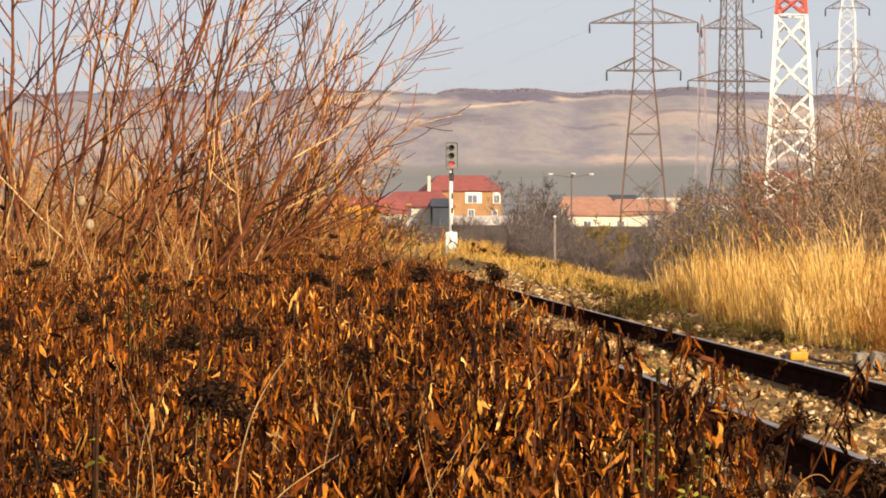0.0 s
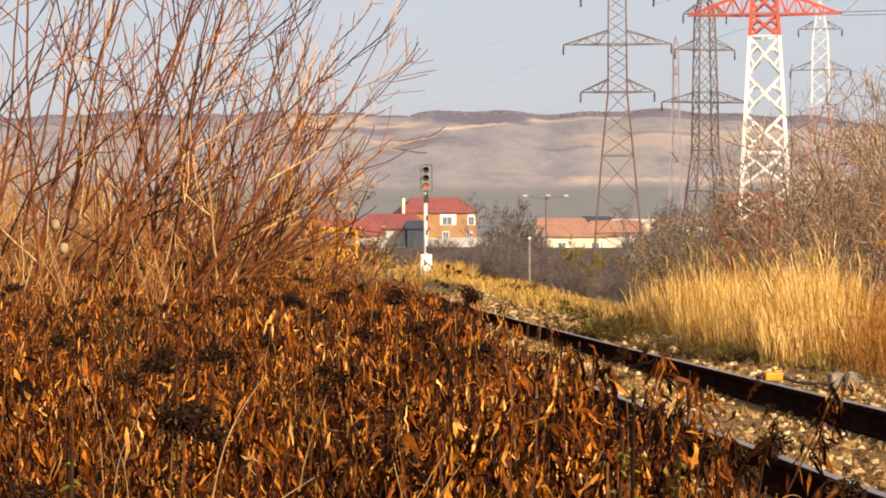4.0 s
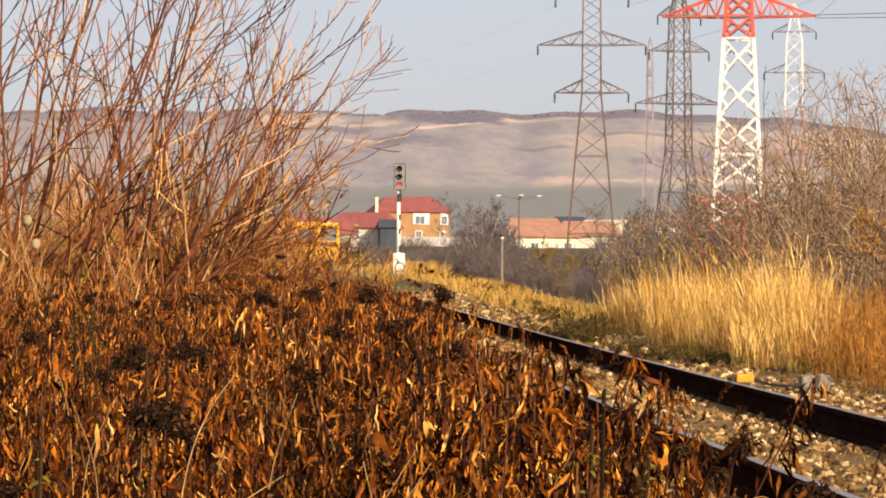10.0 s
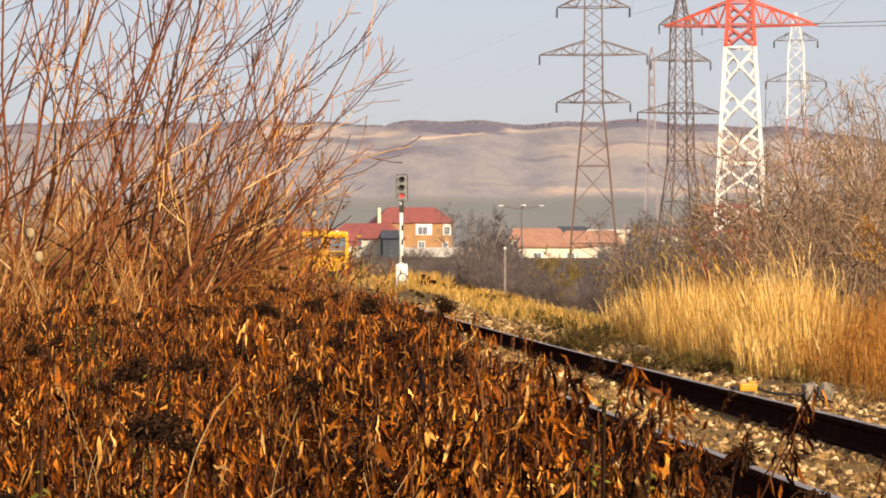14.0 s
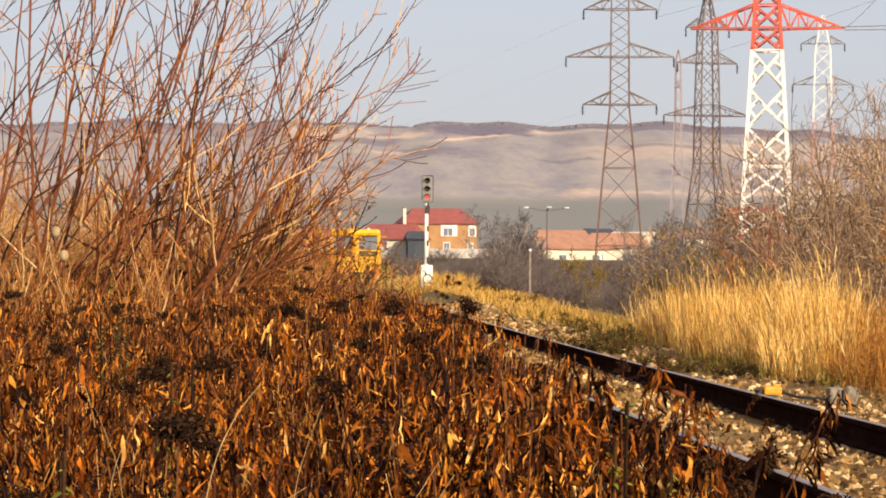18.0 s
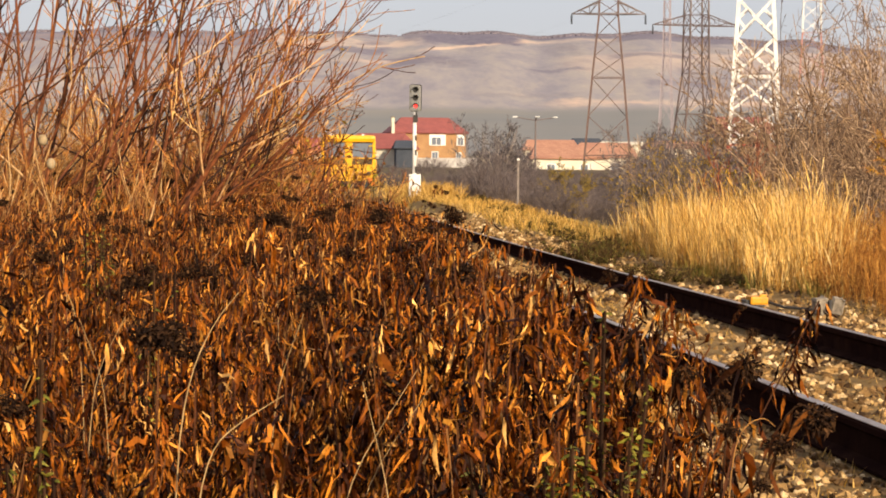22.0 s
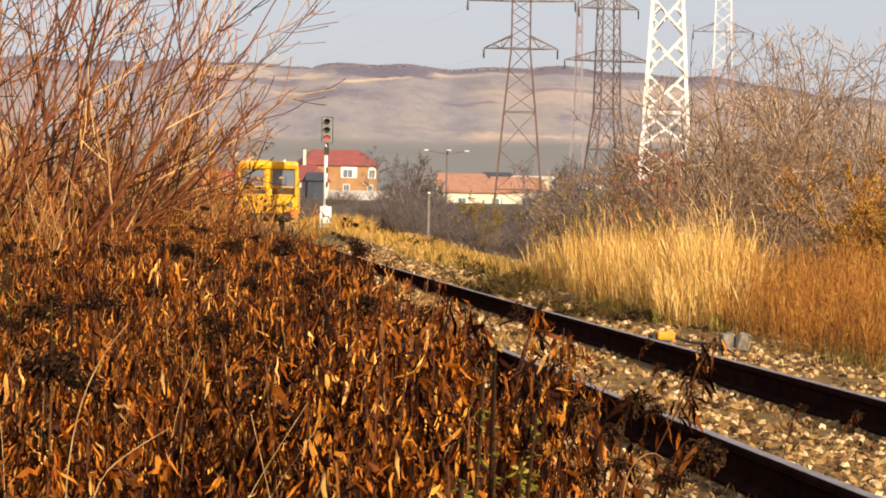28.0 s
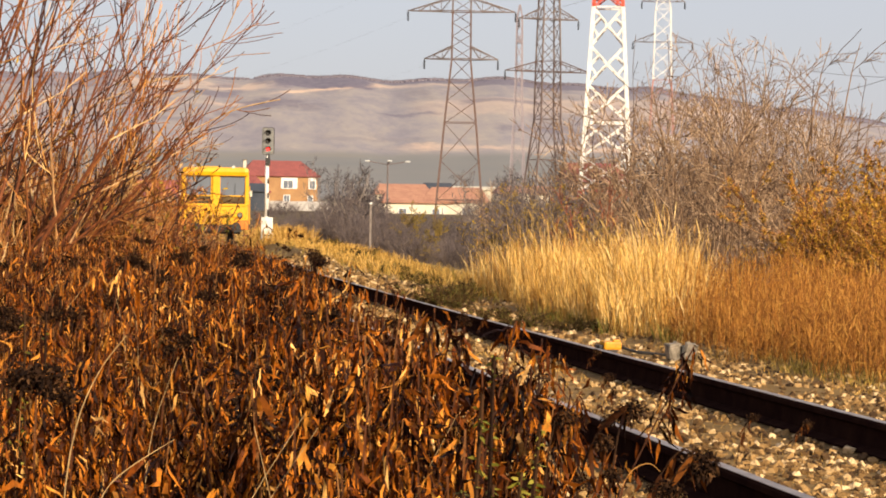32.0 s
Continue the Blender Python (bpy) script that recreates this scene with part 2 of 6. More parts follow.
M_GREYWALL = plain_mat("grey_render", (0.045, 0.055, 0.072), (0.07, 0.078, 0.095), 0.5, 0.85, 0, 0.2, 6, 0.1, 0.01)
M_CONC = plain_mat("weathered_concrete", (0.31, 0.26, 0.20), (0.09, 0.073, 0.056), 12, 0.9, 0, 0.2, 60, 0.4)
M_PANE, _n, _l, _b = material("sky_toned_glass", 0.08, 0, 0.6)
# blue-grey base stands in for the sky mirrored in the panes
_b.inputs["Base Color"].default_value = (0.15, 0.17, 0.205, 1)
M_RED, _n, _l, _b = material("lit_red_lens", 0.3, 0, 0.5)
_b.inputs["Base Color"].default_value = (0.5, 0.02, 0.02, 1)
_b.inputs["Emission Color"].default_value = (1, 0.06, 0.05, 1)
_b.inputs["Emission Strength"].default_value = 1.6
M_CROW = island_mat("crow_feather", [(0, (0.004, 0.004, 0.005)), (1, (0.010, 0.009, 0.010))], 0.8, 0.08, 40)
M_LAMPGLASS = plain_mat("lamp_cover", (0.6, 0.6, 0.58), (0.5, 0.5, 0.48), 2, 0.3, 0, 0.5, 20, 0.02)


def ground_material():
    m, n, l, b = material("ground_soil_grass_hazed_hill", 0.95, 0, 0.1)
    pos = n.new("ShaderNodeNewGeometry").outputs["Position"]
    sep = n.new("ShaderNodeSeparateXYZ")
    l.new(pos, sep.inputs[0])

    def band(a, c):
        r = n.new("ShaderNodeMapRange")
        r.interpolation_type = "SMOOTHSTEP"
        r.inputs[1].default_value, r.inputs[2].default_value = a, c
        l.new(sep.outputs[1], r.inputs[0])
        return r.outputs[0]
    soil = ramp(n, [(0.3, (0.025, 0.013, 0.006)), (0.55, (0.07, 0.038, 0.016)), (0.75, (0.15, 0.09, 0.04))])
    l.new(noise_out(n, l, 3.0, 8, 0.7, pos), soil.inputs[0])
    grass = ramp(n, [(0.3, (0.20, 0.14, 0.035)), (0.5, (0.38, 0.25, 0.07)), (0.7, (0.52, 0.37, 0.13))])
    l.new(noise_out(n, l, 0.35, 8, 0.7, pos), grass.inputs[0])
    # plain and hill tones carry the distance haze: greyed, pale and lilac
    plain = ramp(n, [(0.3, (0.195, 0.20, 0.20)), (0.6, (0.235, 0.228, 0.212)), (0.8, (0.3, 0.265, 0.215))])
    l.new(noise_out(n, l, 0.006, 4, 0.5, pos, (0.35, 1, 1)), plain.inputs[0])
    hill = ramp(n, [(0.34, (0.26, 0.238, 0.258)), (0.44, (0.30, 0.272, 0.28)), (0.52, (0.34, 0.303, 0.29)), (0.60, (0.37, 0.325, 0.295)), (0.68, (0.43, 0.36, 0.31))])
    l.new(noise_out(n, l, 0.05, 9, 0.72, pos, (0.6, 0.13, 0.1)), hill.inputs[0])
    c = mixed(n, l, band(55, 95), soil.outputs[0], grass.outputs[0])
    c = mixed(n, l, band(125, 150), c, (0.13, 0.098, 0.055))
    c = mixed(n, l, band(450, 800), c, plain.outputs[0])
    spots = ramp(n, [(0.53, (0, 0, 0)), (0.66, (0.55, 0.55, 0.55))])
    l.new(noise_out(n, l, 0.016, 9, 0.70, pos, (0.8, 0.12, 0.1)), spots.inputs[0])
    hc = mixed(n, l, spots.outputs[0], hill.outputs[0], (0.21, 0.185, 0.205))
    def calc(op, p, q=0.0):
        k = n.new("ShaderNodeMath")
        k.operation = op
        for i, v in ((0, p), (1, q)):
            if isinstance(v, (int, float)):
                k.inputs[i].default_value = v
            else:
                l.new(v, k.inputs[i])
        return k.outputs[0]

    def bell(v, lo, hi, soft):
        """1 between lo and hi, fading over soft."""
        up, dn = n.new("ShaderNodeMapRange"), n.new("ShaderNodeMapRange")
        for k, p, q in ((up, lo - soft, lo + soft), (dn, hi + soft, hi - soft)):
            k.inputs[1].default_value, k.inputs[2].default_value = p, q
            l.new(v, k.inputs[0])
        return calc("MULTIPLY", up.outputs[0], dn.outputs[0])
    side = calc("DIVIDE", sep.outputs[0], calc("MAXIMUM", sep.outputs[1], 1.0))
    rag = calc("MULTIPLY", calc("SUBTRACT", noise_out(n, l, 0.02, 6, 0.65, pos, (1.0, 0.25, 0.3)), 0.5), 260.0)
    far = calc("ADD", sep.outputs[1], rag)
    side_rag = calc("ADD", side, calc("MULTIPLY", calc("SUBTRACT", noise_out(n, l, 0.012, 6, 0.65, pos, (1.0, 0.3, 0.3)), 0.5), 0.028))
    # wood tones on the slope, likewise lightened to lilac for haze
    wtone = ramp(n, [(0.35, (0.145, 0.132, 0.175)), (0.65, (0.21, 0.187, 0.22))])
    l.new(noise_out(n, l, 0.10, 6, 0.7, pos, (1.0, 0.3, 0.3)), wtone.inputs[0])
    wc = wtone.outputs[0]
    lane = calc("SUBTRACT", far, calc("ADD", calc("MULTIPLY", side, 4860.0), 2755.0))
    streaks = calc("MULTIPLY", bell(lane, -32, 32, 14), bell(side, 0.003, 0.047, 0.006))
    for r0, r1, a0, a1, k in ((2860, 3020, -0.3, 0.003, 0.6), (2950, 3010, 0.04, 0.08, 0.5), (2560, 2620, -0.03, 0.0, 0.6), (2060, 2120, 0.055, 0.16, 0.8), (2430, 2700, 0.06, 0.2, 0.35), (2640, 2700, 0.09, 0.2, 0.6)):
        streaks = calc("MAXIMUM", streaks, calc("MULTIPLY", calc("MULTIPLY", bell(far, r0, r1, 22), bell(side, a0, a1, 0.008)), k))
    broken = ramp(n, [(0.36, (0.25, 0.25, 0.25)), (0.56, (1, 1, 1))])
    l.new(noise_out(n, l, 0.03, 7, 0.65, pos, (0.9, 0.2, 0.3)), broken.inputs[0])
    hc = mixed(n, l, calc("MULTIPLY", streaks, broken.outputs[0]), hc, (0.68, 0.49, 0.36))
    woods = None
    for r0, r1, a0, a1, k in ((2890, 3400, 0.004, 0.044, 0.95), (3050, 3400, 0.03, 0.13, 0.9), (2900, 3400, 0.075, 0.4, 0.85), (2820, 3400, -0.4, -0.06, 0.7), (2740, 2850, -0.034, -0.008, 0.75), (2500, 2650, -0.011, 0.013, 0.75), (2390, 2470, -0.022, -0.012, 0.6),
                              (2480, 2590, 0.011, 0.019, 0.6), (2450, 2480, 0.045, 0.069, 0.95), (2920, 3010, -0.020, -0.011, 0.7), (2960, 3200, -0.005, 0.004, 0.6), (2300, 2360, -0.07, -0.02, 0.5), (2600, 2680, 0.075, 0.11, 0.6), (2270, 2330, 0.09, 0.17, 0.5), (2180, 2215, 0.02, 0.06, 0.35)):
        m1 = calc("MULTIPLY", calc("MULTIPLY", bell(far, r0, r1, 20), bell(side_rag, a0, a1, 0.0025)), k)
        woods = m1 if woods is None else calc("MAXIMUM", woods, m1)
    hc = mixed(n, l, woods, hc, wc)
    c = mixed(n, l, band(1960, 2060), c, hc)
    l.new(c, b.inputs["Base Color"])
    bump(n, l, b, noise_out(n, l, 12.0, 6, 0.7, pos), 0.6, 0.03)
    return m


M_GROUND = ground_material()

# ---- building helpers ----
rng = np.random.default_rng(7)


def mesh_of(name, verts, faces, mats, smooth=False):
    """A mesh from arrays: verts (n, 3), faces (m, k)."""
    me = bpy.data.meshes.new(name)
    verts, faces = np.asarray(verts, np.float32).reshape(-1, 3), np.asarray(faces, np.int32)
    k = faces.shape[1]
    me.vertices.add(len(verts))
    me.vertices.foreach_set("co", verts.ravel())
    me.loops.add(faces.size)
    me.loops.foreach_set("vertex_index", faces.ravel())
    me.polygons.add(len(faces))
    me.polygons.foreach_set("loop_start", np.arange(0, faces.size, k, dtype=np.int32))
    me.polygons.foreach_set("use_smooth", np.full(len(faces), smooth))
    me.update(calc_edges=True)
    for m in (mats if isinstance(mats, (list, tuple)) else [mats]):
        me.materials.append(m)
    return me


def part(name, bm, mat, parent=None, label="", smooth=False):
    """Links a bmesh (or a ready mesh) as one object, under a thing or a part."""
    if isinstance(bm, bmesh.types.BMesh):
        me = bpy.data.meshes.new(name)
        for f in bm.faces:
            f.smooth = smooth
        bm.to_mesh(me)
        bm.free()
        me.materials.append(mat)
    else:
        me = bm
    ob = new(name, me)
    if parent:
        ob.parent = parent
    if label:
        ob["label"] = label
    return ob


def empty(name, m=Matrix()):
    ob = new(name)
    ob.matrix_basis = m
    return ob


def box(bm, c, s, bevel=0.0, m=Matrix()):
    g = bmesh.ops.create_cube(bm, size=1, matrix=m @ Matrix.Translation(c) @ Matrix.Diagonal((*s, 1)))
    if bevel:
        es = list({e for v in g["verts"] for e in v.link_edges})
        bmesh.ops.bevel(bm, geom=es, offset=bevel, segments=2, affect="EDGES", profile=0.6)
    return bm


def rod(bm, a, b, r0, r1=None, sides=8, caps=True):
    a, b = Vector(a), Vector(b)
    d = b - a
    m = Matrix.Translation((a + b) / 2) @ d.to_track_quat("Z", "Y").to_matrix().to_4x4()
    bmesh.ops.create_cone(bm, cap_ends=caps, segments=sides, radius1=r0, radius2=r0 if r1 is None else r1, depth=d.length, matrix=m)
    return bm


def B():
    return bmesh.new()


def beams(segs, w):
    """Square bars between pairs of points: verts and quads."""
    segs = np.asarray(segs, float)
    a, b = segs[:, 0], segs[:, 1]
    d = b - a
    d /= np.linalg.norm(d, axis=1, keepdims=True) + 1e-9
    up = np.where(np.abs(d[:, 2:3]) > 0.9, np.array([[1.0, 0, 0]]), np.array([[0, 0, 1.0]]))
    u = np.cross(d, up)
    u /= np.linalg.norm(u, axis=1, keepdims=True)
    v = np.cross(d, u)
    w = np.broadcast_to(np.asarray(w, float), len(a))[:, None] / 2
    ring = np.stack([(u + v) * w, (v - u) * w, (-u - v) * w, (u - v) * w], 1)
    verts = np.concatenate([a[:, None] + ring, b[:, None] + ring], 1)
    q = np.array([[0, 1, 5, 4], [1, 2, 6, 5], [2, 3, 7, 6], [3, 0, 4, 7], [3, 2, 1, 0], [4, 5, 6, 7]])
    return verts.reshape(-1, 3), (q[None] + 8 * np.arange(len(a))[:, None, None]).reshape(-1, 4)


def unit(v):
    return v / (np.linalg.norm(v, axis=-1, keepdims=True) + 1e-9)


def leaves(p, d, length, width, droop, segs=4, curl=0.8, bow=0.22, crumple=0.0):
    """Tapered, drooping, twisted blades: p, d (n, 3); the rest (n,)."""
    n = len(p)
    s = np.linspace(0, 1, segs + 1)
    d = unit(d)
    side = unit(np.cross(d, rng.normal(size=(n, 3))))
    nor = np.cross(d, side)
    L = np.asarray(length)[:, None, None]
    mid = p[:, None] + d[:, None] * L * s[None, :, None]
    mid[..., 2] -= (np.asarray(droop)[:, None] * np.asarray(length)[:, None] * s[None] ** 2)
    bend = rng.normal(size=(n, 1, 1)) * bow
    mid += nor[:, None] * L * bend * (s ** 2)[None, :, None]
    if crumple:
        mid += rng.normal(size=mid.shape) * (L * crumple)
    ang = (rng.normal(size=(n, 1)) * curl) * s[None]
    cr = side[:, None] * np.cos(ang)[..., None] + nor[:, None] * np.sin(ang)[..., None]
    prof = np.sin(np.pi * (0.06 + 0.92 * s)) ** 0.75
    h = cr * (np.asarray(width)[:, None] * prof[None] / 2)[..., None]
    v = np.stack([mid - h, mid + h], 2).reshape(n, -1, 3)
    k = np.arange(segs)
    q = np.stack([2 * k, 2 * k + 1, 2 * k + 3, 2 * k + 2], 1)
    return v.reshape(-1, 3), (q[None] + (2 * segs + 2) * np.arange(n)[:, None, None]).reshape(-1, 4)


def tubes(paths, radii, sides=4):
    """Tapered tubes along paths (n, k, 3) with radii (n, k)."""
    paths, radii = np.asarray(paths, float), np.asarray(radii, float)
    n, k, _ = paths.shape
    t = np.gradient(paths, axis=1)
    t = unit(t)
    ref = np.where(np.abs(t[..., 2:3]) > 0.85, np.array([1.0, 0, 0]), np.array([0, 0, 1.0]))
    u = unit(np.cross(t, ref))
    v = np.cross(t, u)
    a = np.arange(sides) * 2 * np.pi / sides
    ring = u[:, :, None] * np.cos(a)[:, None] + v[:, :, None] * np.sin(a)[:, None]
    vs = paths[:, :, None] + ring * radii[:, :, None, None]
    i = np.arange(k - 1)[:, None] * sides
    j = np.arange(sides)[None]
    jn = (j + 1) % sides
    q = np.stack([i + j, i + jn, i + sides + jn, i + sides + j], -1).reshape(-1, 4)
    return vs.reshape(-1, 3), (q[None] + k * sides * np.arange(n)[:, None, None]).reshape(-1, 4)


def merged(*sets):
    vs, fs, o = [], [], 0
    for v, f in sets:
        vs.append(v), fs.append(f + o)
        o += len(v)
    return np.concatenate(vs), np.concatenate(fs)


def grown(starts, dirs, lengths, up, wob, k=6):
    """Curved paths from starts: each bends towards up and wanders."""
    n = len(starts)
    pts = np.empty((n, k, 3))
    pts[:, 0] = starts
    d = unit(np.asarray(dirs, float))
    up = np.broadcast_to(np.asarray(up, float), (n,))
    step = np.asarray(lengths) / (k - 1)
    for i in range(1, k):
        pts[:, i] = pts[:, i - 1] + d * step[:, None]
        d = d + rng.normal(size=(n, 3)) * wob
        d[:, 2] += up
        d = unit(d)
    return pts


def along(pts, s):
    """Points and directions on paths at parameters s in 0..1 (one per path)."""
    k = pts.shape[1] - 1
    x = np.clip(s * k, 0, k - 1e-6)
    i = x.astype(int)
    f = (x - i)[:, None]
    r = np.arange(len(pts))
    return pts[r, i] * (1 - f) + pts[r, i + 1] * f, unit(pts[r, i + 1] - pts[r, i])


def shoots(pts, rad, per, lo, hi, angle, lengths, up, wob, k=5, rise=0.0):
    """Side shoots on paths: returns their paths and radii."""
    n = len(pts)
    idx = np.repeat(np.arange(n), per)
    s = rng.uniform(lo, hi, len(idx))
    p, d = along(pts[idx], s)
    side = unit(np.cross(d, rng.normal(size=(len(idx), 3))))
    side[:, 2] += rise
    side = unit(side)
    a = np.radians(rng.normal(angle, angle * 0.25, len(idx)))[:, None]
    nd = d * np.cos(a) + side * np.sin(a)
    L = lengths * rng.uniform(0.45, 1.0, len(idx)) * (1.15 - 0.6 * s)
    q = grown(p, nd, L, up, wob, k)
    kk = rad.shape[1] - 1
    r0 = rad[idx, np.clip((s * kk).astype(int), 0, kk)] * 0.62
    return q, r0[:, None] * np.linspace(1, 0.35, k)[None]


# ---- the plan ----
def track_x(y):
    d = y / 50.0
    return 3.526 - 4.162 * d + 1.431 * d ** 2 - 0.4198 * d ** 3 + 0.037 * d ** 4


def track_slope(y):
    d = y / 50.0
    return (-4.162 + 2.862 * d - 1.2594 * d ** 2 + 0.148 * d ** 3) / 50.0


def sstep(a, b, x):
    t = np.clip((x - a) / (b - a), 0, 1)
    return t * t * (3 - 2 * t)


def ground_z(x, y):
    x, y = np.asarray(x, float), np.asarray(y, float)
    yc = np.clip(y, -20, 230)
    off = x - track_x(yc)
    near = 1 - sstep(150, 260, np.hypot(x, y))
    z = -0.28 * sstep(1.5, 2.4, -off) * near
    z = z - 0.45 * sstep(3.0, 9.0, off) * near
    z = z + 0.55 * sstep(2.4, 5.0, -off) * sstep(27, 38, y) * near
    z = z + 0.03 * np.sin(x * 1.7 + y * 0.31) * np.cos(y * 0.83 - x) * sstep(1.7, 3, np.abs(off)) * near
    z = z + 0.34 * sstep(1.9, 2.8, off) * (1 - sstep(5.5, 9, off)) * sstep(60, 95, y) * (1 - sstep(135, 170, y)) * near
    r = np.hypot(x, y)
    z = z + 0.0117 * np.maximum(0, np.minimum(r, 420) - 120)
    z = z + 0.019 * np.maximum(0, np.minimum(r, 1600) - 420)
    az = x / np.maximum(np.abs(y), 1.0)
    crest = 0.0580 - 0.28 * np.maximum(0, az - 0.1) ** 1.5 - 0.02 * np.maximum(0, -az - 0.1) + 0.0007 * np.sin(az * 90) + 0.0005 * np.sin(az * 210 + 1)
    t = np.clip((r - 1600) / 1700, 0, 1)
    prof = np.where(t < 1, 0.62 * t + 0.38 * np.sin(t * np.pi / 2) ** 2, 1.0)
    top = crest * 3300 - 25.9
    z = z + np.maximum(top, 0) * prof - 0.03 * np.maximum(0, r - 3300)
    fold = np.sin(x * 0.006 + np.sin(y * 0.004) * 1.5) * np.sin(y * 0.005 + x * 0.002)
    return z + 4.0 * fold * sstep(1800, 2300, r) * (1 - sstep(2900, 3250, r))


def place(ax, up, d):
    """The point at distance d on the line of sight with these slopes."""
    return (ax * d, d, EYE + up * d)


# ---- ground ----
def build_ground():
    rad = np.concatenate([[0.0], np.geomspace(1.2, 4700, 190)])
    th = np.concatenate([np.linspace(-24, 24, 330), np.linspace(28, 332, 70)])
    th = np.radians(th)
    R, T = np.meshgrid(rad, th, indexing="ij")
    X, Y = R * np.sin(T), R * np.cos(T)
    Z = ground_z(X, Y)
    n = len(th)
    i = np.arange(len(rad) - 1)[:, None] * n
    j = np.arange(n)[None]
    jn = (j + 1) % n
    f = np.stack([i + j, i + jn, i + n + jn, i + n + j], -1).reshape(-1, 4)
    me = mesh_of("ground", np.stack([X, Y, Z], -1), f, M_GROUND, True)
    return tagged(new("ground", me), "brown earth, dry grass and tan fields rising to a hill with haze in its colour", "ground", kind="structure")


build_ground()


# ---- track ----
RAIL_H, GAUGE = 0.18, 1.505


def rail(side):
    """One rail, swept along the curve; head and web are parts."""
    top = empty("rail")
    prof = [(-0.075, 0), (0.075, 0), (0.075, 0.012), (0.012, 0.032), (0.009, 0.13), (0.036, 0.145), (0.036, 0.168), (0.028, 0.1795), (-0.028, 0.1795), (-0.036, 0.168), (-0.036, 0.145), (-0.009, 0.13), (-0.012, 0.032), (-0.075, 0.012)]
    ys = np.concatenate([np.linspace(-14, 60, 100), np.linspace(61, 230, 90)])
    sl = track_slope(ys)
    c, s = 1 / np.hypot(1, sl), sl / np.hypot(1, sl)
    cx = track_x(ys) + side * GAUGE / 2 * c
    cy = ys - side * GAUGE / 2 * s
    P = np.array(prof)
    V = np.stack([cx[:, None] + P[None, :, 0] * c[:, None], cy[:, None] - P[None, :, 0] * s[:, None], np.broadcast_to(0.02 + P[:, 1], (len(ys), len(P)))], -1)
    k = len(P)
    i, j = np.arange(len(ys) - 1)[:, None] * k, np.arange(k)[None]
    F = np.stack([i + j, i + (j + 1) % k, i + k + (j + 1) % k, i + k + j], -1).reshape(-1, 4)
    part("web_and_foot", mesh_of("web_and_foot", V, F, M_RAIL), None, top, "dark rusty rail web")
    w = np.array([-0.027, 0.027])
    V = np.stack([cx[:, None] + w * c[:, None], cy[:, None] - w * s[:, None], np.full((len(ys), 2), 0.2022)], -1)
    low = V.copy()
    low[..., 2] -= 0.006
    V = np.concatenate([V, low[:, ::-1]], 1)
    i, j = np.arange(len(ys) - 1)[:, None] * 4, np.arange(4)[None]
    F = np.stack([i + j, i + (j + 1) % 4, i + 4 + (j + 1) % 4, i + 4 + j], -1).reshape(-1, 4)
    part("running_surface", mesh_of("running_surface", V, F[:, ::-1], M_RAILHEAD), None, top, "worn shiny running surface")
    tagged(top, "dark rusty steel rail with a worn bright top", "rail", "rails of the track", "")
    return top


rail(-1)
rail(1)


def stone_shapes(count):
    bm = B()
    bmesh.ops.create_cube(bm, size=1.5)
    bmesh.ops.bevel(bm, geom=list(bm.edges), offset=0.25, segments=1, affect="EDGES")
    bmesh.ops.triangulate(bm, faces=list(bm.faces))
    bm.verts.ensure_lookup_table()
    v1 = np.array([v.co for v in bm.verts])
    f1 = np.array([[v.index for v in f.verts] for f in bm.faces])
    bm.free()
    out = []
    for i in range(count):
        w = v1 * rng.uniform(0.75, 1.15, (len(v1), 1)) + rng.normal(size=v1.shape) * 0.10
        w = w * np.array([1.0, rng.uniform(0.6, 1.0), rng.uniform(0.45, 0.8)])
        out.append((w, f1))
    return out


def ballast_bed():
    ys = np.concatenate([np.linspace(-14, 60, 150), np.linspace(61, 230, 90)])
    o = np.linspace(-1.3, 3.2, 24)
    X, Y = track_x(ys)[:, None] + o[None], np.repeat(ys[:, None], len(o), 1)
    Z = ground_z(X, Y) + 0.012 - 0.04 * (np.abs(o - 0.95) > 2.2)[None]
    k = len(o)
    i, j = np.arange(len(ys) - 1)[:, None] * k, np.arange(k - 1)[None]
    F = np.stack([i + j, i + j + 1, i + k + j + 1, i + k + j], -1).reshape(-1, 4)
    tagged(new("ballast_bed", mesh_of("ballast_bed", np.stack([X, Y, Z], -1), F, M_BED, True)), "tan sandy gravel under the ballast stones", "track bed", kind="structure")


ballast_bed()
STONES = stone_shapes(10)


def turn_matrices(n):
    q = unit(rng.normal(size=(n, 4)))
    w, x, y, z = q.T
    return np.stack([np.stack([1 - 2 * (y * y + z * z), 2 * (x * y - z * w), 2 * (x * z + y * w)], -1),
                     np.stack([2 * (x * y + z * w), 1 - 2 * (x * x + z * z), 2 * (y * z - x * w)], -1),
                     np.stack([2 * (x * z - y * w), 2 * (y * z + x * w), 1 - 2 * (x * x + y * y)], -1)], 1)


def stones_joined(px, py, pz, size):
    sets = []
    kind = rng.integers(0, len(STONES), len(px))
    for k, (v, f) in enumerate(STONES):
        m = kind == k
        n = m.sum()
        if not n:
            continue
        w = np.einsum("nij,vj->nvi", turn_matrices(n), v) * size[m][:, None, None]
        w += np.stack([px[m], py[m], pz[m]], -1)[:, None]
        sets.append((w.reshape(-1, 3), (f[None] + len(v) * np.arange(n)[:, None, None]).reshape(-1, 3)))
    return merged(*sets)


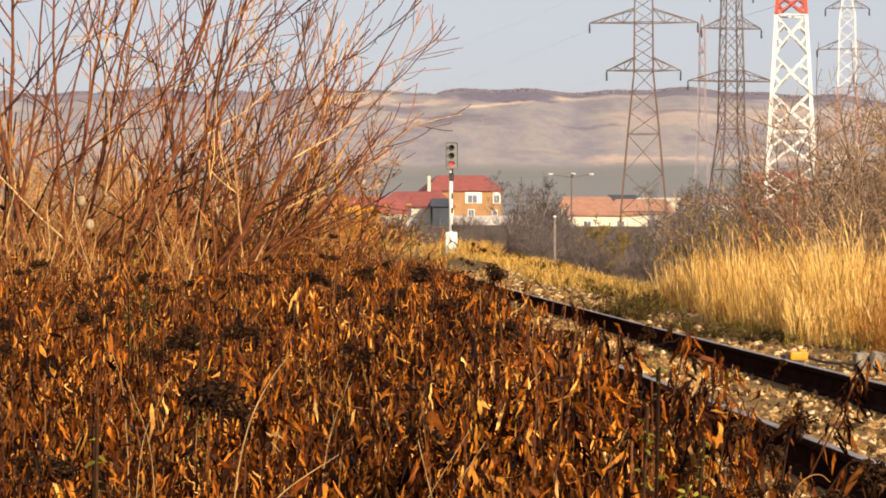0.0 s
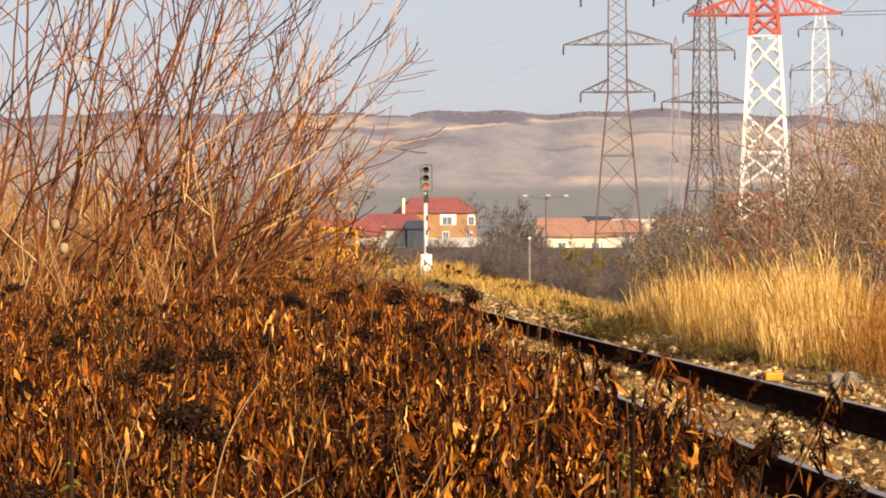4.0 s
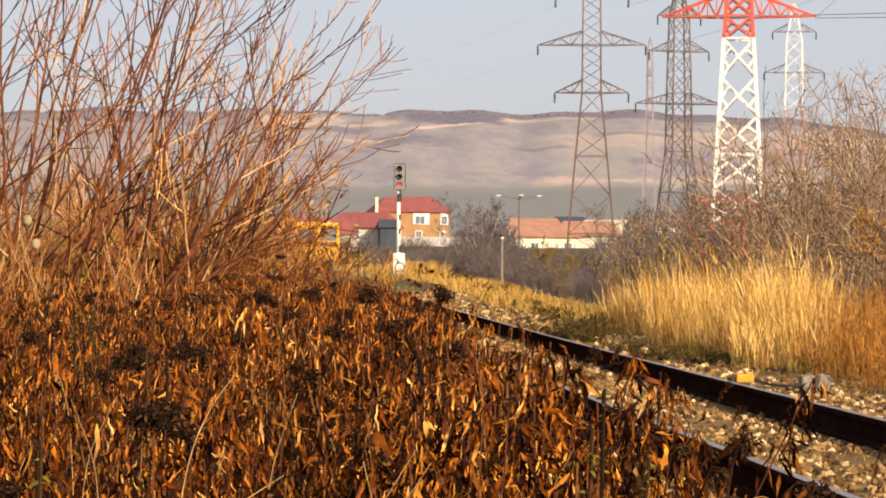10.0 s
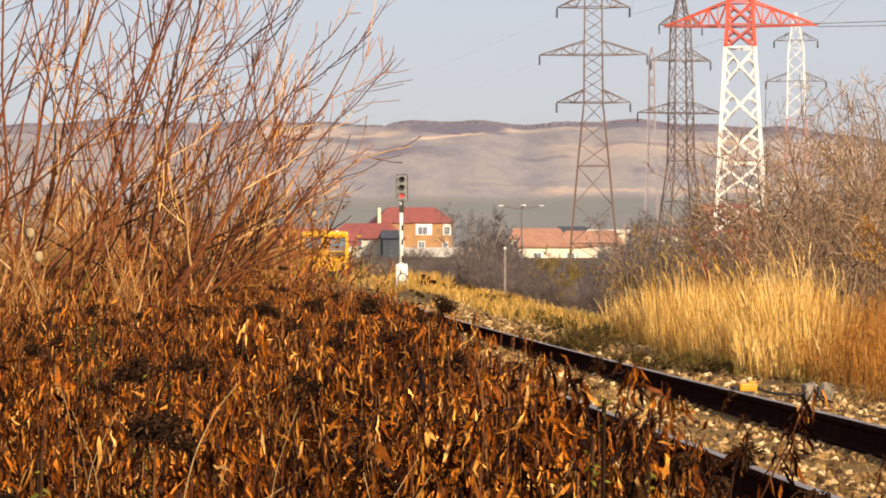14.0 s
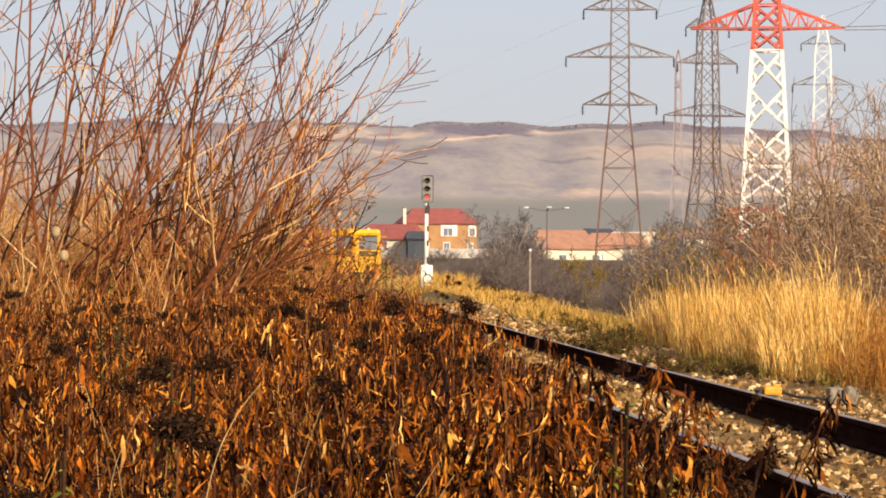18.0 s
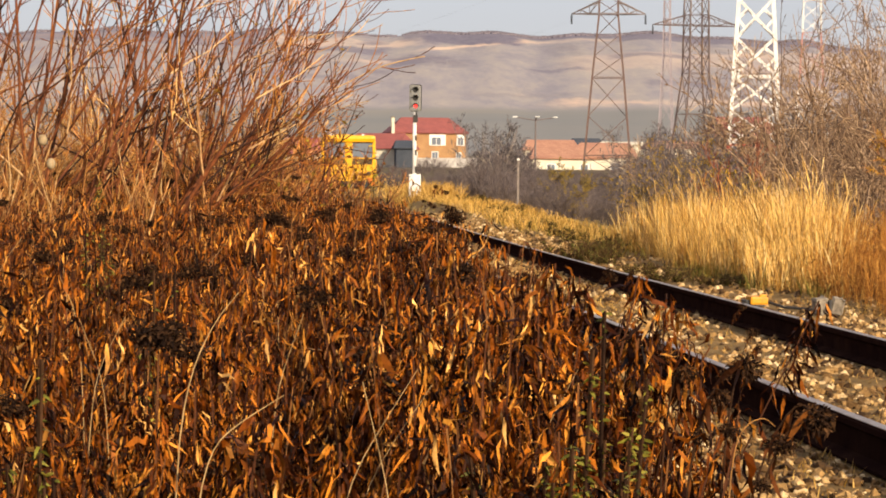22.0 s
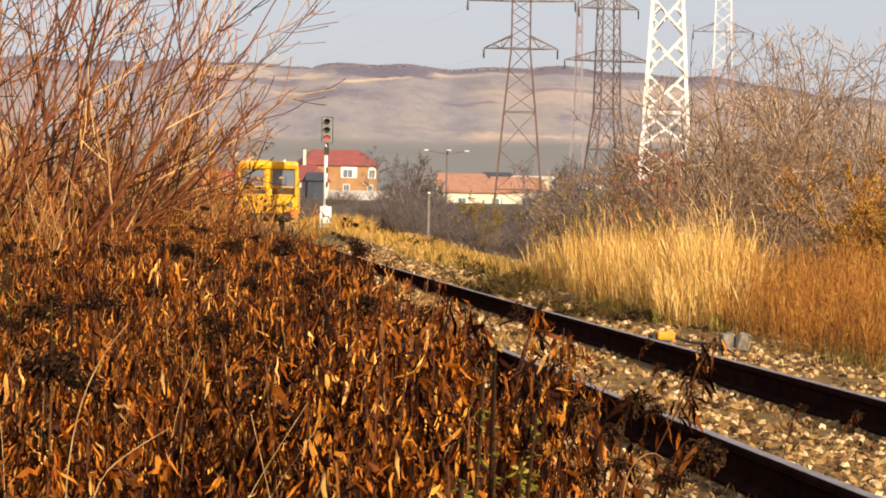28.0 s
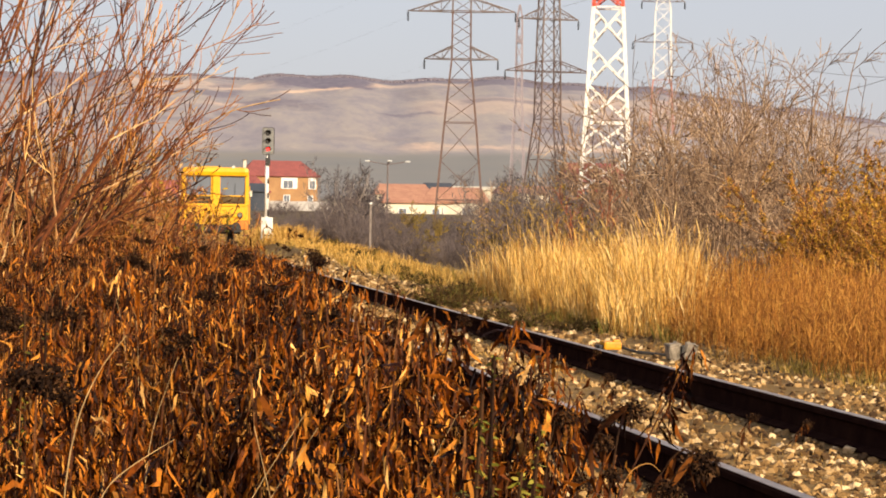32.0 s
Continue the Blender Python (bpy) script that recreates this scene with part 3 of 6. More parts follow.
def ballast():
    ys, offs, size = [], [], []
    for y0, y1, dens, s in ((-14, 6.5, 24, 0.036), (6.5, 13, 480, 0.028), (13, 22, 250, 0.031), (22, 40, 100, 0.036), (40, 90, 42, 0.05)):
        n = int((y1 - y0) * 4.6 * dens)
        ys.append(rng.uniform(y0, y1, n))
        o = rng.uniform(-1.85, 3.0, n)
        offs.append(o)
        size.append(s * rng.uniform(0.6, 1.25, n))
    y, o, s = map(np.concatenate, (ys, offs, size))
    keep = (np.abs(np.abs(o) - GAUGE / 2) > 0.10) & ~((o > 2.1) & (rng.random(len(o)) < (o - 2.1) * 0.9))
    bare = np.sin(2.3 * y + 3 * o) + np.sin(3.7 * o - 1.1 * y) + 0.7 * np.sin(5.3 * y) + rng.normal(0, 0.3, len(y))
    keep &= ~((bare < -0.5) & (y > 15) & (rng.random(len(y)) < 0.85))
    y, o, s = y[keep], o[keep], s[keep]
    x = track_x(y) + o
    z = ground_z(x, y) + s * rng.uniform(0.0, 0.9, len(y)) - 0.01
    near = (y > 9.6) & (y < 12.5) & (o > -0.6) & (o < 0.6)
    pick = np.flatnonzero(near)[:300]
    rest = np.ones(len(y), bool)
    rest[pick] = False
    v, f = stones_joined(x[rest], y[rest], z[rest], s[rest])
    ob = new("ballast", mesh_of("ballast", v, f, M_STONE))
    tagged(ob, "tan and grey crushed stone ballast of the track", "ballast", kind="stuff")
    shapes = [mesh_of("stone", v, f, M_STONE_ONE) for v, f in STONES]
    for i in pick:
        st = new("stone", shapes[int(rng.integers(0, len(shapes)))])
        st.parent = ob
        st.matrix_basis = Matrix.LocRotScale((x[i], y[i], z[i]), Euler(rng.uniform(0, 6, 3)), (s[i],) * 3)


ballast()


# ---- railway things ----
def signal_post():
    t = empty("railway_signal", pose(0.0, 115, 0.0))
    bm = box(B(), (0, 0, 0.28), (0.8, 0.8, 0.5), 0.03)
    part("footing", bm, M_CONC, t, "weathered concrete footing")
    bm = box(B(), (0.0, -0.02, 1.0), (0.52, 0.46, 0.98), 0.02)
    part("base_cabinet", bm, M_WHITE, t, "white painted cabinet")
    bm = rod(B(), (0.03, -0.285, 0.86), (0.03, -0.25, 0.86), 0.25, sides=24)
    disc = part("disc", bm, M_WHITE, t, "white round disc with a dark ring")
    a = np.linspace(0, math.tau, 33)
    circle = np.stack([0.03 + 0.2 * np.cos(a), np.full(33, -0.29), 0.86 + 0.2 * np.sin(a)], -1)
    part("ring", mesh_of("ring", *tubes(circle[None], np.full((1, 33), 0.026), 6), M_DARK), None, disc)
    bm = rod(B(), (-0.03, 0, 1.05), (-0.03, 0, 4.3), 0.095, 0.085, 14)
    part("mast", bm, M_WHITE, t, "white painted mast", True)
    for z0, z1 in ((1.55, 1.85), (2.35, 2.6), (3.0, 3.25)):
        bm = box(B(), (0.03, -0.10, (z0 + z1) / 2), (0.07, 0.03, z1 - z0), 0.005)
        part("marker_bar", bm, M_DARK, t)
    bm = box(B(), (0, -0.06, 4.0), (0.22, 0.2, 0.34), 0.02)
    part("lower_box", bm, M_DARK, t, "dark auxiliary lamp box")
    bm = B()
    rod(bm, (-0.16, -0.12, 4.32), (-0.16, 0.05, 4.32), 0.01)
    box(bm, (0, 0, 4.25), (0.16, 0.16, 0.2), 0.01)
    part("bracket", bm, M_DARK, t)
    bm = box(B(), (0, 0, 4.93), (0.56, 0.06, 1.22), 0.1)
    back = part("backboard", bm, M_SIGGREY, t, "grey rounded signal backboard")
    bm = box(B(), (0, 0.13, 4.93), (0.36, 0.2, 1.05), 0.03)
    part("lamp_case", bm, M_DARK, t)
    for i, z in enumerate((5.3, 4.93, 4.56)):
        bm = rod(B(), (0, -0.06, z), (0, -0.03, z), 0.12 if i < 2 else 0.085, sides=20)
        part("lens", bm, M_RED if i == 2 else M_DARK, back, "lit red lens" if i == 2 else "unlit dark lens")
        bm = B()
        for a in range(-80, 81, 16):
            x0, x1 = 0.14 * math.sin(radians(a - 8)), 0.14 * math.sin(radians(a + 8))
            z0, z1 = z + 0.14 * math.cos(radians(a - 8)), z + 0.14 * math.cos(radians(a + 8))
            v = [bm.verts.new(c) for c in ((x0, -0.03, z0), (x1, -0.03, z1), (x1 * 0.95, -0.26, z1), (x0 * 0.95, -0.26, z0))]
            bm.faces.new(v)
        bmesh.ops.solidify(bm, geom=list(bm.faces), thickness=0.008)
        part("hood", bm, M_DARK, back)
    tagged(t, "white railway signal mast with grey head showing red", "signal")


signal_post()


def track_box(y, off, m):
    x = track_x(y) + off
    return pose(x, y, float(ground_z(x, y)) + m, 0, 0, 3)


def yellow_magnet():
    t = empty("track_magnet", track_box(24.0, 1.44, 0.02))
    part("housing", box(B(), (0, 0, 0.08), (0.17, 0.28, 0.08), 0.02), M_MAGNET, t, "bright yellow housing")
    part("cap", box(B(), (0.04, -0.09, 0.125), (0.07, 0.07, 0.03), 0.01), M_MAGNET, t)
    part("bracket", box(B(), (-0.105, 0, 0.05), (0.05, 0.2, 0.07), 0.01), M_DARK, t, "dark rusty bracket")
    part("foot", box(B(), (0, 0, 0.02), (0.11, 0.28, 0.05), 0.01), M_DARK, t)
    bm = B()
    p = [(0.08, -0.1, 0.07), (0.2, -0.25, 0.03), (0.42, -0.4, 0.015), (0.7, -0.55, 0.02)]
    for a, b in zip(p, p[1:]):
        rod(bm, a, b, 0.014, sides=6)
    part("cable", bm, M_DARK, t, "black cable to the junction block")
    tagged(t, "small yellow track magnet box beside the rail", "track magnet")


def grey_block():
    t = empty("junction_block", track_box(22.9, 1.865, 0.05))
    for x, rz in ((-0.06, 12), (0.075, -20)):
        bm = box(B(), (0, 0, 0.055), (0.105, 0.13, 0.15), 0.02)
        for v in bm.verts:
            v.co += Vector(rng.normal(size=3)) * 0.008
        ob = part("concrete_half", bm, M_CONC, t, "broken grey concrete half")
        ob.matrix_basis = pose(x, 0, 0, 4 * (1 if x < 0 else -1), 10 * (1 if x > 0 else -1), rz)
    part("iron_strap", box(B(), (0.01, -0.05, 0.06), (0.03, 0.05, 0.1), 0.006), M_DARK, t)
    tagged(t, "cracked grey concrete block in the ballast", "concrete block")


yellow_magnet()
grey_block()


def rail_car():
    """Front faces -Y; origin on the rail top under the front."""
    t = empty("rail_car")
    W = 2.84
    body = part("body", box(B(), (0, 2.9, 1.42), (W, 5.6, 0.95), 0.06), M_YELLOW, t, "yellow painted lower body")
    part("nose_panel", box(B(), (0, 0.06, 1.55), (W - 0.5, 0.06, 0.46), 0.03), M_YELLOW, body)
    for x in (-1, 1):
        part("orange_corner", box(B(), (x * 1.2, 0.05, 0.98), (0.42, 0.12, 0.42), 0.03), M_ORANGE, body, "orange-red corner panel")
        hl = part("headlight", rod(B(), (x * 1.05, 0.0, 1.42), (x * 1.05, 0.06, 1.42), 0.085, sides=18), M_CONC, t, "round headlight")
        part("rim", rod(B(), (x * 1.05, 0.015, 1.42), (x * 1.05, 0.07, 1.42), 0.12, sides=18), M_DARK, hl)
    for x in (-1, 0, 1):
        part("front_pillar", box(B(), (x * (W / 2 - 0.08) if x else 0.02, 0.12, 2.55), (0.17 if x else 0.30, 0.14, 1.4), 0.03), M_YELLOW, t)
    for x in (-1, 1):
        for y in (1.6, 3.2, 5.55):
            part("side_pillar", box(B(), (x * (W / 2 - 0.05), y, 2.55), (0.1, 0.18, 1.4), 0.02), M_YELLOW, t)
        for y0, y1 in ((0.2, 1.5), (1.7, 3.1), (3.3, 5.45)):
            part("side_window", box(B(), (x * (W / 2 - 0.05), (y0 + y1) / 2, 2.55), (0.03, y1 - y0, 1.2)), M_PANE, t)
        w = part("windscreen", box(B(), (x * 0.73, 0.13, 2.72), (1.06, 0.03, 0.86), 0.004), M_PANE, t, "front window pane, dull grey with reflected sky in its colour")
        part("wiper", box(B(), (x * 0.73 + 0.1, 0.10, 2.55), (0.02, 0.02, 0.55)), M_DARK, w)
        lp = part("lower_panel", box(B(), (x * 0.73, 0.12, 2.08), (1.06, 0.04, 0.36), 0.01), M_GRILLE, t, "dark dirty panel under the window")
        for k in range(6):
            part("grille_bar", box(B(), (x * 0.73 - 0.42 + 0.17 * k, 0.085, 2.08), (0.03, 0.03, 0.32), 0.004), M_GRILLE, lp)
        for dx, dz, sx, sz in ((0, 0.46, 1.16, 0.06), (0, -0.45, 1.16, 0.05), (-0.555, -0.1, 0.05, 1.1), (0.555, -0.1, 0.05, 1.1)):
            part("window_frame", box(B(), (x * 0.73 + dx, 0.10, 2.72 + dz), (sx, 0.05, sz), 0.008), M_YELLOW, t)
    part("sill", box(B(), (0, 0.08, 1.86), (W - 0.2, 0.07, 0.1), 0.01), M_YELLOW, t)
    part("floor_panel", box(B(), (0, 2.9, 1.92), (2.5, 5.2, 0.06), 0.01), M_DARK, t)
    part("rear_wall", box(B(), (0, 5.62, 2.55), (W - 0.1, 0.08, 1.3), 0.02), M_GRILLE, t)
    part("roof", box(B(), (0, 2.85, 3.34), (W + 0.02, 5.9, 0.42), 0.2), M_YELLOW, t, "yellow roof with rounded edges")
    for x in (-0.95, 0.75):
        lamp = part("roof_lamp", rod(B(), (x, 0.0, 3.56), (x, 0.16, 3.56), 0.07, sides=16), M_LAMPGLASS, t, "small pale roof lamp")
        part("lamp_foot", box(B(), (x, 0.1, 3.52), (0.1, 0.1, 0.08), 0.01), M_YELLOW, lamp)
    part("horn", rod(B(), (0.15, 0.05, 3.57), (0.15, 0.5, 3.57), 0.06, 0.03, 12), M_DARK, t)
    part("roof_hatch", box(B(), (-0.2, 1.2, 3.55), (0.9, 0.9, 0.1), 0.03), M_YELLOW, t)
    for x in (-1, 1):
        mr = part("mirror", box(B(), (x * (W / 2 + 0.09), 0.1, 2.38), (0.1, 0.05, 0.26), 0.02), M_CREAM, t, "pale mirror on an arm")
        part("mirror_arm", rod(B(), (x * (W / 2 - 0.15), 0.12, 2.42), (x * (W / 2 + 0.1), 0.08, 2.42), 0.025, sides=6), M_CREAM, mr)
        part("handrail", rod(B(), (x * (W / 2 + 0.05), 0.25, 1.0), (x * (W / 2 + 0.05), 0.25, 2.7), 0.022, sides=8), M_YELLOW, t)
        part("step", box(B(), (x * (W / 2 - 0.1), 0.6, 0.5), (0.3, 0.5, 0.04), 0.01), M_DARK, t)
        bf = part("buffer", rod(B(), (x * 0.87, -0.45, 0.86), (x * 0.87, -0.38, 0.86), 0.22, sides=20), M_DARK, t, "dark round buffer")
        part("buffer_stem", rod(B(), (x * 0.87, -0.4, 0.86), (x * 0.87, 0.05, 0.86), 0.09, sides=12), M_DARK, bf)
        for y in (1.1, 4.5):
            wh = part("wheel", rod(B(), (x * 0.70, y, 0.36), (x * 0.82, y, 0.36), 0.36, sides=28), M_DARK, t, "dark steel wheel")
            part("flange", rod(B(), (x * 0.68, y, 0.36), (x * 0.70, y, 0.36), 0.385, sides=28), M_DARK, wh)
    part("buffer_beam", box(B(), (0, 0.1, 0.82), (2.3, 0.14, 0.34), 0.02), M_DARK, t, "dark buffer beam")
    part("coupling_hook", box(B(), (0, -0.12, 0.8), (0.1, 0.35, 0.14), 0.02), M_DARK, t)
    part("underframe", box(B(), (0, 2.9, 0.72), (2.2, 5.3, 0.3), 0.02), M_DARK, t)
    for ob in t.children:
        ob.scale[2] = 0.955
    tagged(t, "yellow track maintenance rail car with two front windows", "rail vehicle")
    return t


RAIL_CAR = rail_car()


# ---- pylons ----
def between(a, b, t):
    return tuple(p + (q - p) * t for p, q in zip(a, b))


def lattice(levels, panels, cross=True, small=False):
    """Segments of a square lattice body: levels of (z, half width); panels per level; crossed or zigzag."""
    segs = []
    for (z0, w0), (z1, w1), k in zip(levels, levels[1:], panels):
        for i in range(k):
            a, b = i / k, (i + 1) / k
            za, zb, wa, wb = z0 + (z1 - z0) * a, z0 + (z1 - z0) * b, w0 + (w1 - w0) * a, w0 + (w1 - w0) * b
            A = [(-wa, -wa, za), (wa, -wa, za), (wa, wa, za), (-wa, wa, za)]
            C = [(-wb, -wb, zb), (wb, -wb, zb), (wb, wb, zb), (-wb, wb, zb)]
            for j in range(4):
                n = (j + 1) % 4
                segs += [(A[j], C[n]), (A[n], C[j])] + ([(C[j], C[n])] if i == k - 1 else []) if cross else [(A[j], C[n]) if (i + j) % 2 else (A[n], C[j])] + ([(C[j], C[n])] if i == k - 1 else [])
                if small:
                    for s, o in ((j, n), (n, j)):
                        for lo, hi in ((A, C), (C, A)):
                            segs.append((between(lo[s], hi[o], 0.25), between(lo[s], hi[s], 0.5)))
    return segs


def legs(levels):
    segs = []
    for (z0, w0), (z1, w1) in zip(levels, levels[1:]):
        for sx, sy in ((-1, -1), (1, -1), (1, 1), (-1, 1)):
            segs.append(((sx * w0, sy * w0, z0), (sx * w1, sy * w1, z1)))
    return segs


def arm(z, half, w, rise, bays):
    """A pair of tapered arms at height z."""
    segs = []
    for s in (-1, 1):
        tip = (s * half, 0, z)
        for sy in (-1, 1):
            segs += [((s * w, sy * w, z), tip), ((s * w, sy * w, z + rise), tip)]
            for i in range(bays):
                t, u = i / bays, (i + 1) / bays
                lo = lambda q: (s * (w + (half - w) * q), sy * w * (1 - q), z)
                hi = lambda q: (s * (w + (half - w) * q), sy * w * (1 - q), z + rise * (1 - q))
                segs += [(lo(t), hi(t)), (hi(t), lo(u))] if i % 2 == 0 else [(lo(t), hi(t)), (lo(t), hi(u))]
            segs.append(((s * w, sy * w, z), (s * w, -sy * w, z)))
    return segs


def bars(name, segs, w, mat, parent):
    for sg in segs:
        part(name, mesh_of(name, *beams([sg], w), mat), None, parent)


def pylon(name, at, turn, sections, arms, bar, label, peak=None):
    """sections: (material, levels, panels); arms: (z, half, w, rise, bays, material, insulator length)."""
    t = empty(name, pose(*at, 0, 0, turn))
    for mat, levels, panels in sections:
        bars("leg", legs(levels), bar * 1.5, mat, t)
        bars("brace", lattice(levels, panels, peak in (None, "braced"), peak == "braced"), bar * 0.64, mat, t)
    for z, half, w, rise, bays, mat, ins in arms:
        chords = [((s * w, sy * w, z + r), (s * half, 0, z)) for s in (-1, 1) for sy in (-1, 1) for r in (0, rise)]
        a = part("cross_arm", mesh_of("cross_arm", *beams([((-w, -w, z), (w, -w, z))], bar), mat), None, t)
        thin = bar * (0.72 if peak == "braced" else 0.9)
        bars("arm_chord", chords + [((-w, w, z), (w, w, z))], thin, mat, a)
        bars("arm_brace", [sg for sg in arm(z, half, w, rise, bays) if sg not in chords], thin * 0.55, mat, a)
        if ins:
            for s in (-1, 1):
                bm = B()
                for i in range(5):
                    zz = z - 0.15 - ins * i / 5
                    rod(bm, (s * half, 0, zz), (s * half, 0, zz - ins * 0.11), 0.12, 0.06, 8)
                rod(bm, (s * half, 0, z), (s * half, 0, z - ins - 0.1), 0.04, sides=5)
                part("insulator", bm, M_DARK, a, "dark insulator string")
    tagged(t, label, "pylon", "power pylons")
    return t


def pylons():
    # plain lattice pylon with three pairs of arms
    d = 225.0
    g = float(ground_z(0.0755 * d, d))
    z = lambda up: EYE + up * d - g
    lv = lambda *p: [(z(u), w * d) for u, w in p]
    pylon("lattice_pylon", (0.0755 * d, d, g), -4.3, [
        (M_PBROWN, lv(((g - EYE) / d, 0.0096), (0.0105, 0.0089), (0.041, 0.0062), (0.066, 0.0037)), (1, 2, 3)),
        (M_PBROWN, lv((0.066, 0.0037), (0.0848, 0.0036)), (4,)), (M_PGREY, lv((0.0848, 0.0036), (0.1035, 0.0034), (0.108, 0.0034), (0.130, 0.0006)), (4, 1, 4))],
        [(z(0.0660), 0.0145 * d, 0.0040 * d, 1.1, 3, M_PGREY, 0.8), (z(0.0848), 0.0212 * d, 0.0038 * d, 1.2, 4, M_PGREY, 0.8), (z(0.1035), 0.0143 * d, 0.0036 * d, 1.1, 3, M_PGREY, 0.8)],
        0.095, "weathered brown steel lattice pylon with three pairs of arms", "zigzag")
    # second, turned away
    d = 240.0
    g = float(ground_z(0.110 * d, d))
    lv = lambda *p: [(z(u), w * d) for u, w in p]
    pylon("lattice_pylon", (0.110 * d, d, g), 14, [
        (M_PSLATE, lv(((g - EYE) / d, 0.0088), (0.027, 0.0058), (0.043, 0.0041)), (1, 1)),
        (M_PSLATE, lv((0.043, 0.0041), (0.066, 0.0038)), (3,)), (M_PGREY, lv((0.066, 0.0038), (0.096, 0.0031)), (4,)), (M_PGREY, lv((0.096, 0.0030), (0.113, 0.0003)), (4,))],
        [(z(0.0618), 0.0180 * d, 0.0037 * d, 1.0, 3, M_PSLATE, 0.8), (z(0.0825), 0.0125 * d, 0.0033 * d, 1.0, 3, M_PGREY, 0.8), (z(0.0965), 0.009 * d, 0.0030 * d, 1.0, 3, M_PGREY, 0.8)],
        0.085, "brown and red lattice pylon, seen askew")
    # near red and white one
    d = 145.0
    g = float(ground_z(0.1345 * d, d))
    lv = lambda *p: [(z(u), w * d) for u, w in p]
    pylon("red_white_pylon", (0.1335 * d, d, g), -7.6, [
        (M_PRED, lv(((g - EYE) / d, 0.0115), (0.0150, 0.0101)), (1,)),
        (M_PWHITE, lv((0.0150, 0.0101), (0.042, 0.0084), (0.0875, 0.0058)), (2, 3)),
        (M_PRED, lv((0.0875, 0.0058), (0.0963, 0.0052), (0.1055, 0.0048), (0.150, 0.0042)), (1, 1, 5)),
        (M_PWHITE, lv((0.150, 0.0042), (0.175, 0.0006)), (4,))],
        [(z(0.0963), 0.0300 * d, 0.0052 * d, 1.35, 7, M_PRED, 0), (z(0.128), 0.036 * d, 0.0045 * d, 1.4, 7, M_PRED, 0), (z(0.150), 0.027 * d, 0.0042 * d, 1.3, 5, M_PRED, 0)],
        0.135, "red and white painted steel lattice pylon", "braced")
    # far white and red one
    d = 265.0
    g = float(ground_z(0.1555 * d, d))
    lv = lambda *p: [(z(u), w * d) for u, w in p]
    pylon("red_white_pylon", (0.1555 * d, d, g), -6, [
        (M_PWHITE, lv(((g - EYE) / d, 0.0085), (0.0375, 0.0048)), (3,)), (M_PHAZERED, lv((0.0375, 0.0048), (0.0595, 0.0036)), (3,)),
        (M_PWHITE, lv((0.0595, 0.0036), (0.0875, 0.0030), (0.1015, 0.0004)), (5, 3))],
        [(z(0.0744), 0.0118 * d, 0.0033 * d, 0.9, 2, M_PGREY, 0.7), (z(0.0905), 0.0085 * d, 0.0028 * d, 0.8, 2, M_PGREY, 0.7)],
        0.058, "white and red painted lattice pylon farther off")
    # thin far one
    d = 460.0
    g = float(ground_z(0.0985 * d, d))
    lv = lambda *p: [(z(u), w * d) for u, w in p]
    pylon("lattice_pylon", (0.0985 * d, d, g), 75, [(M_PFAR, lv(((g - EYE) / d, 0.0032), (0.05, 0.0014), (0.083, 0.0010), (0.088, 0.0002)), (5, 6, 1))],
          [(z(0.062), 0.006 * d, 0.0012 * d, 1.4, 4, M_PFAR, 0), (z(0.073), 0.008 * d, 0.0012 * d, 1.4, 4, M_PFAR, 0)], 0.09, "thin reddish lattice pylon in the distance, paled by haze in its colour")


pylons()


def wire(a, b, sag, r=0.02):
    n = 24
    s = np.linspace(0, 1, n)[:, None]
    p = np.array(a) * (1 - s) + np.array(b) * s
    p[:, 2] -= (4 * sag * s * (1 - s))[:, 0]
    v, f = tubes(p[None], np.full((1, n), r), 4)
    tagged(new("power_line", mesh_of("power_line", v, f, M_WIRE)), "thin dark overhead power line wire", "wire", "power lines")


for ax, up in ((0.0543, 0.0820), (0.0610, 0.0632), (0.0612, 0.1005)):
    wire(place(ax, up, 225), place(ax * 0.2 - 0.16, up * 0.45 + 0.012, 520), 7, 0.004)
for ax, up in ((0.0967, 0.0820), (0.0900, 0.1005)):
    wire(place(ax, up, 225), (75, 60, 38), 3, 0.012)
for s in (0.1035, 0.1640):
    wire(place(s, 0.096, 145), (s * 145 + 70, 100, EYE + 0.096 * 145 + 1.5), 1.2, 0.025)
wire(place(0.1640, 0.0965, 145), place(0.205, 0.148, 92), 0.5, 0.014)
wire(place(0.0900, 0.1005, 225), place(0.1005, 0.150, 150), 0.4, 0.014)
wire(place(0.1673, 0.0744, 265), place(0.262, 0.0625, 200), 1.0, 0.022)
wire(place(0.1437, 0.0600, 265), place(0.275, 0.0735, 190), 3.2, 0.024)


# ---- lamps and posts ----
def street_lamp():
    d = 210.0
    g = float(ground_z(0.0475 * d, d))
    top = EYE + 0.0252 * d - g
    t = empty("street_lamp", pose(0.0472 * d, d, g))
    part("pole", rod(B(), (0, 0, 0), (0, 0, top), 0.10, 0.055, 10), M_PGREY, t, "dark grey steel pole")
    for x, y in ((-1.55, 0.0), (1.5, 0.3), (0.1, -1.0)):
        a = part("arm", rod(B(), (0, 0, top - 0.25), (x, y, top), 0.04, sides=6), M_PGREY, t)
        bm = box(B(), (x * 1.1, y * 1.1, top + 0.03), (0.4, 0.24, 0.13), 0.04)
        part("lamp_head", bm, M_LAMPGLASS, a, "pale lamp head")
    tagged(t, "tall street lamp with three pale heads", "street lamp")


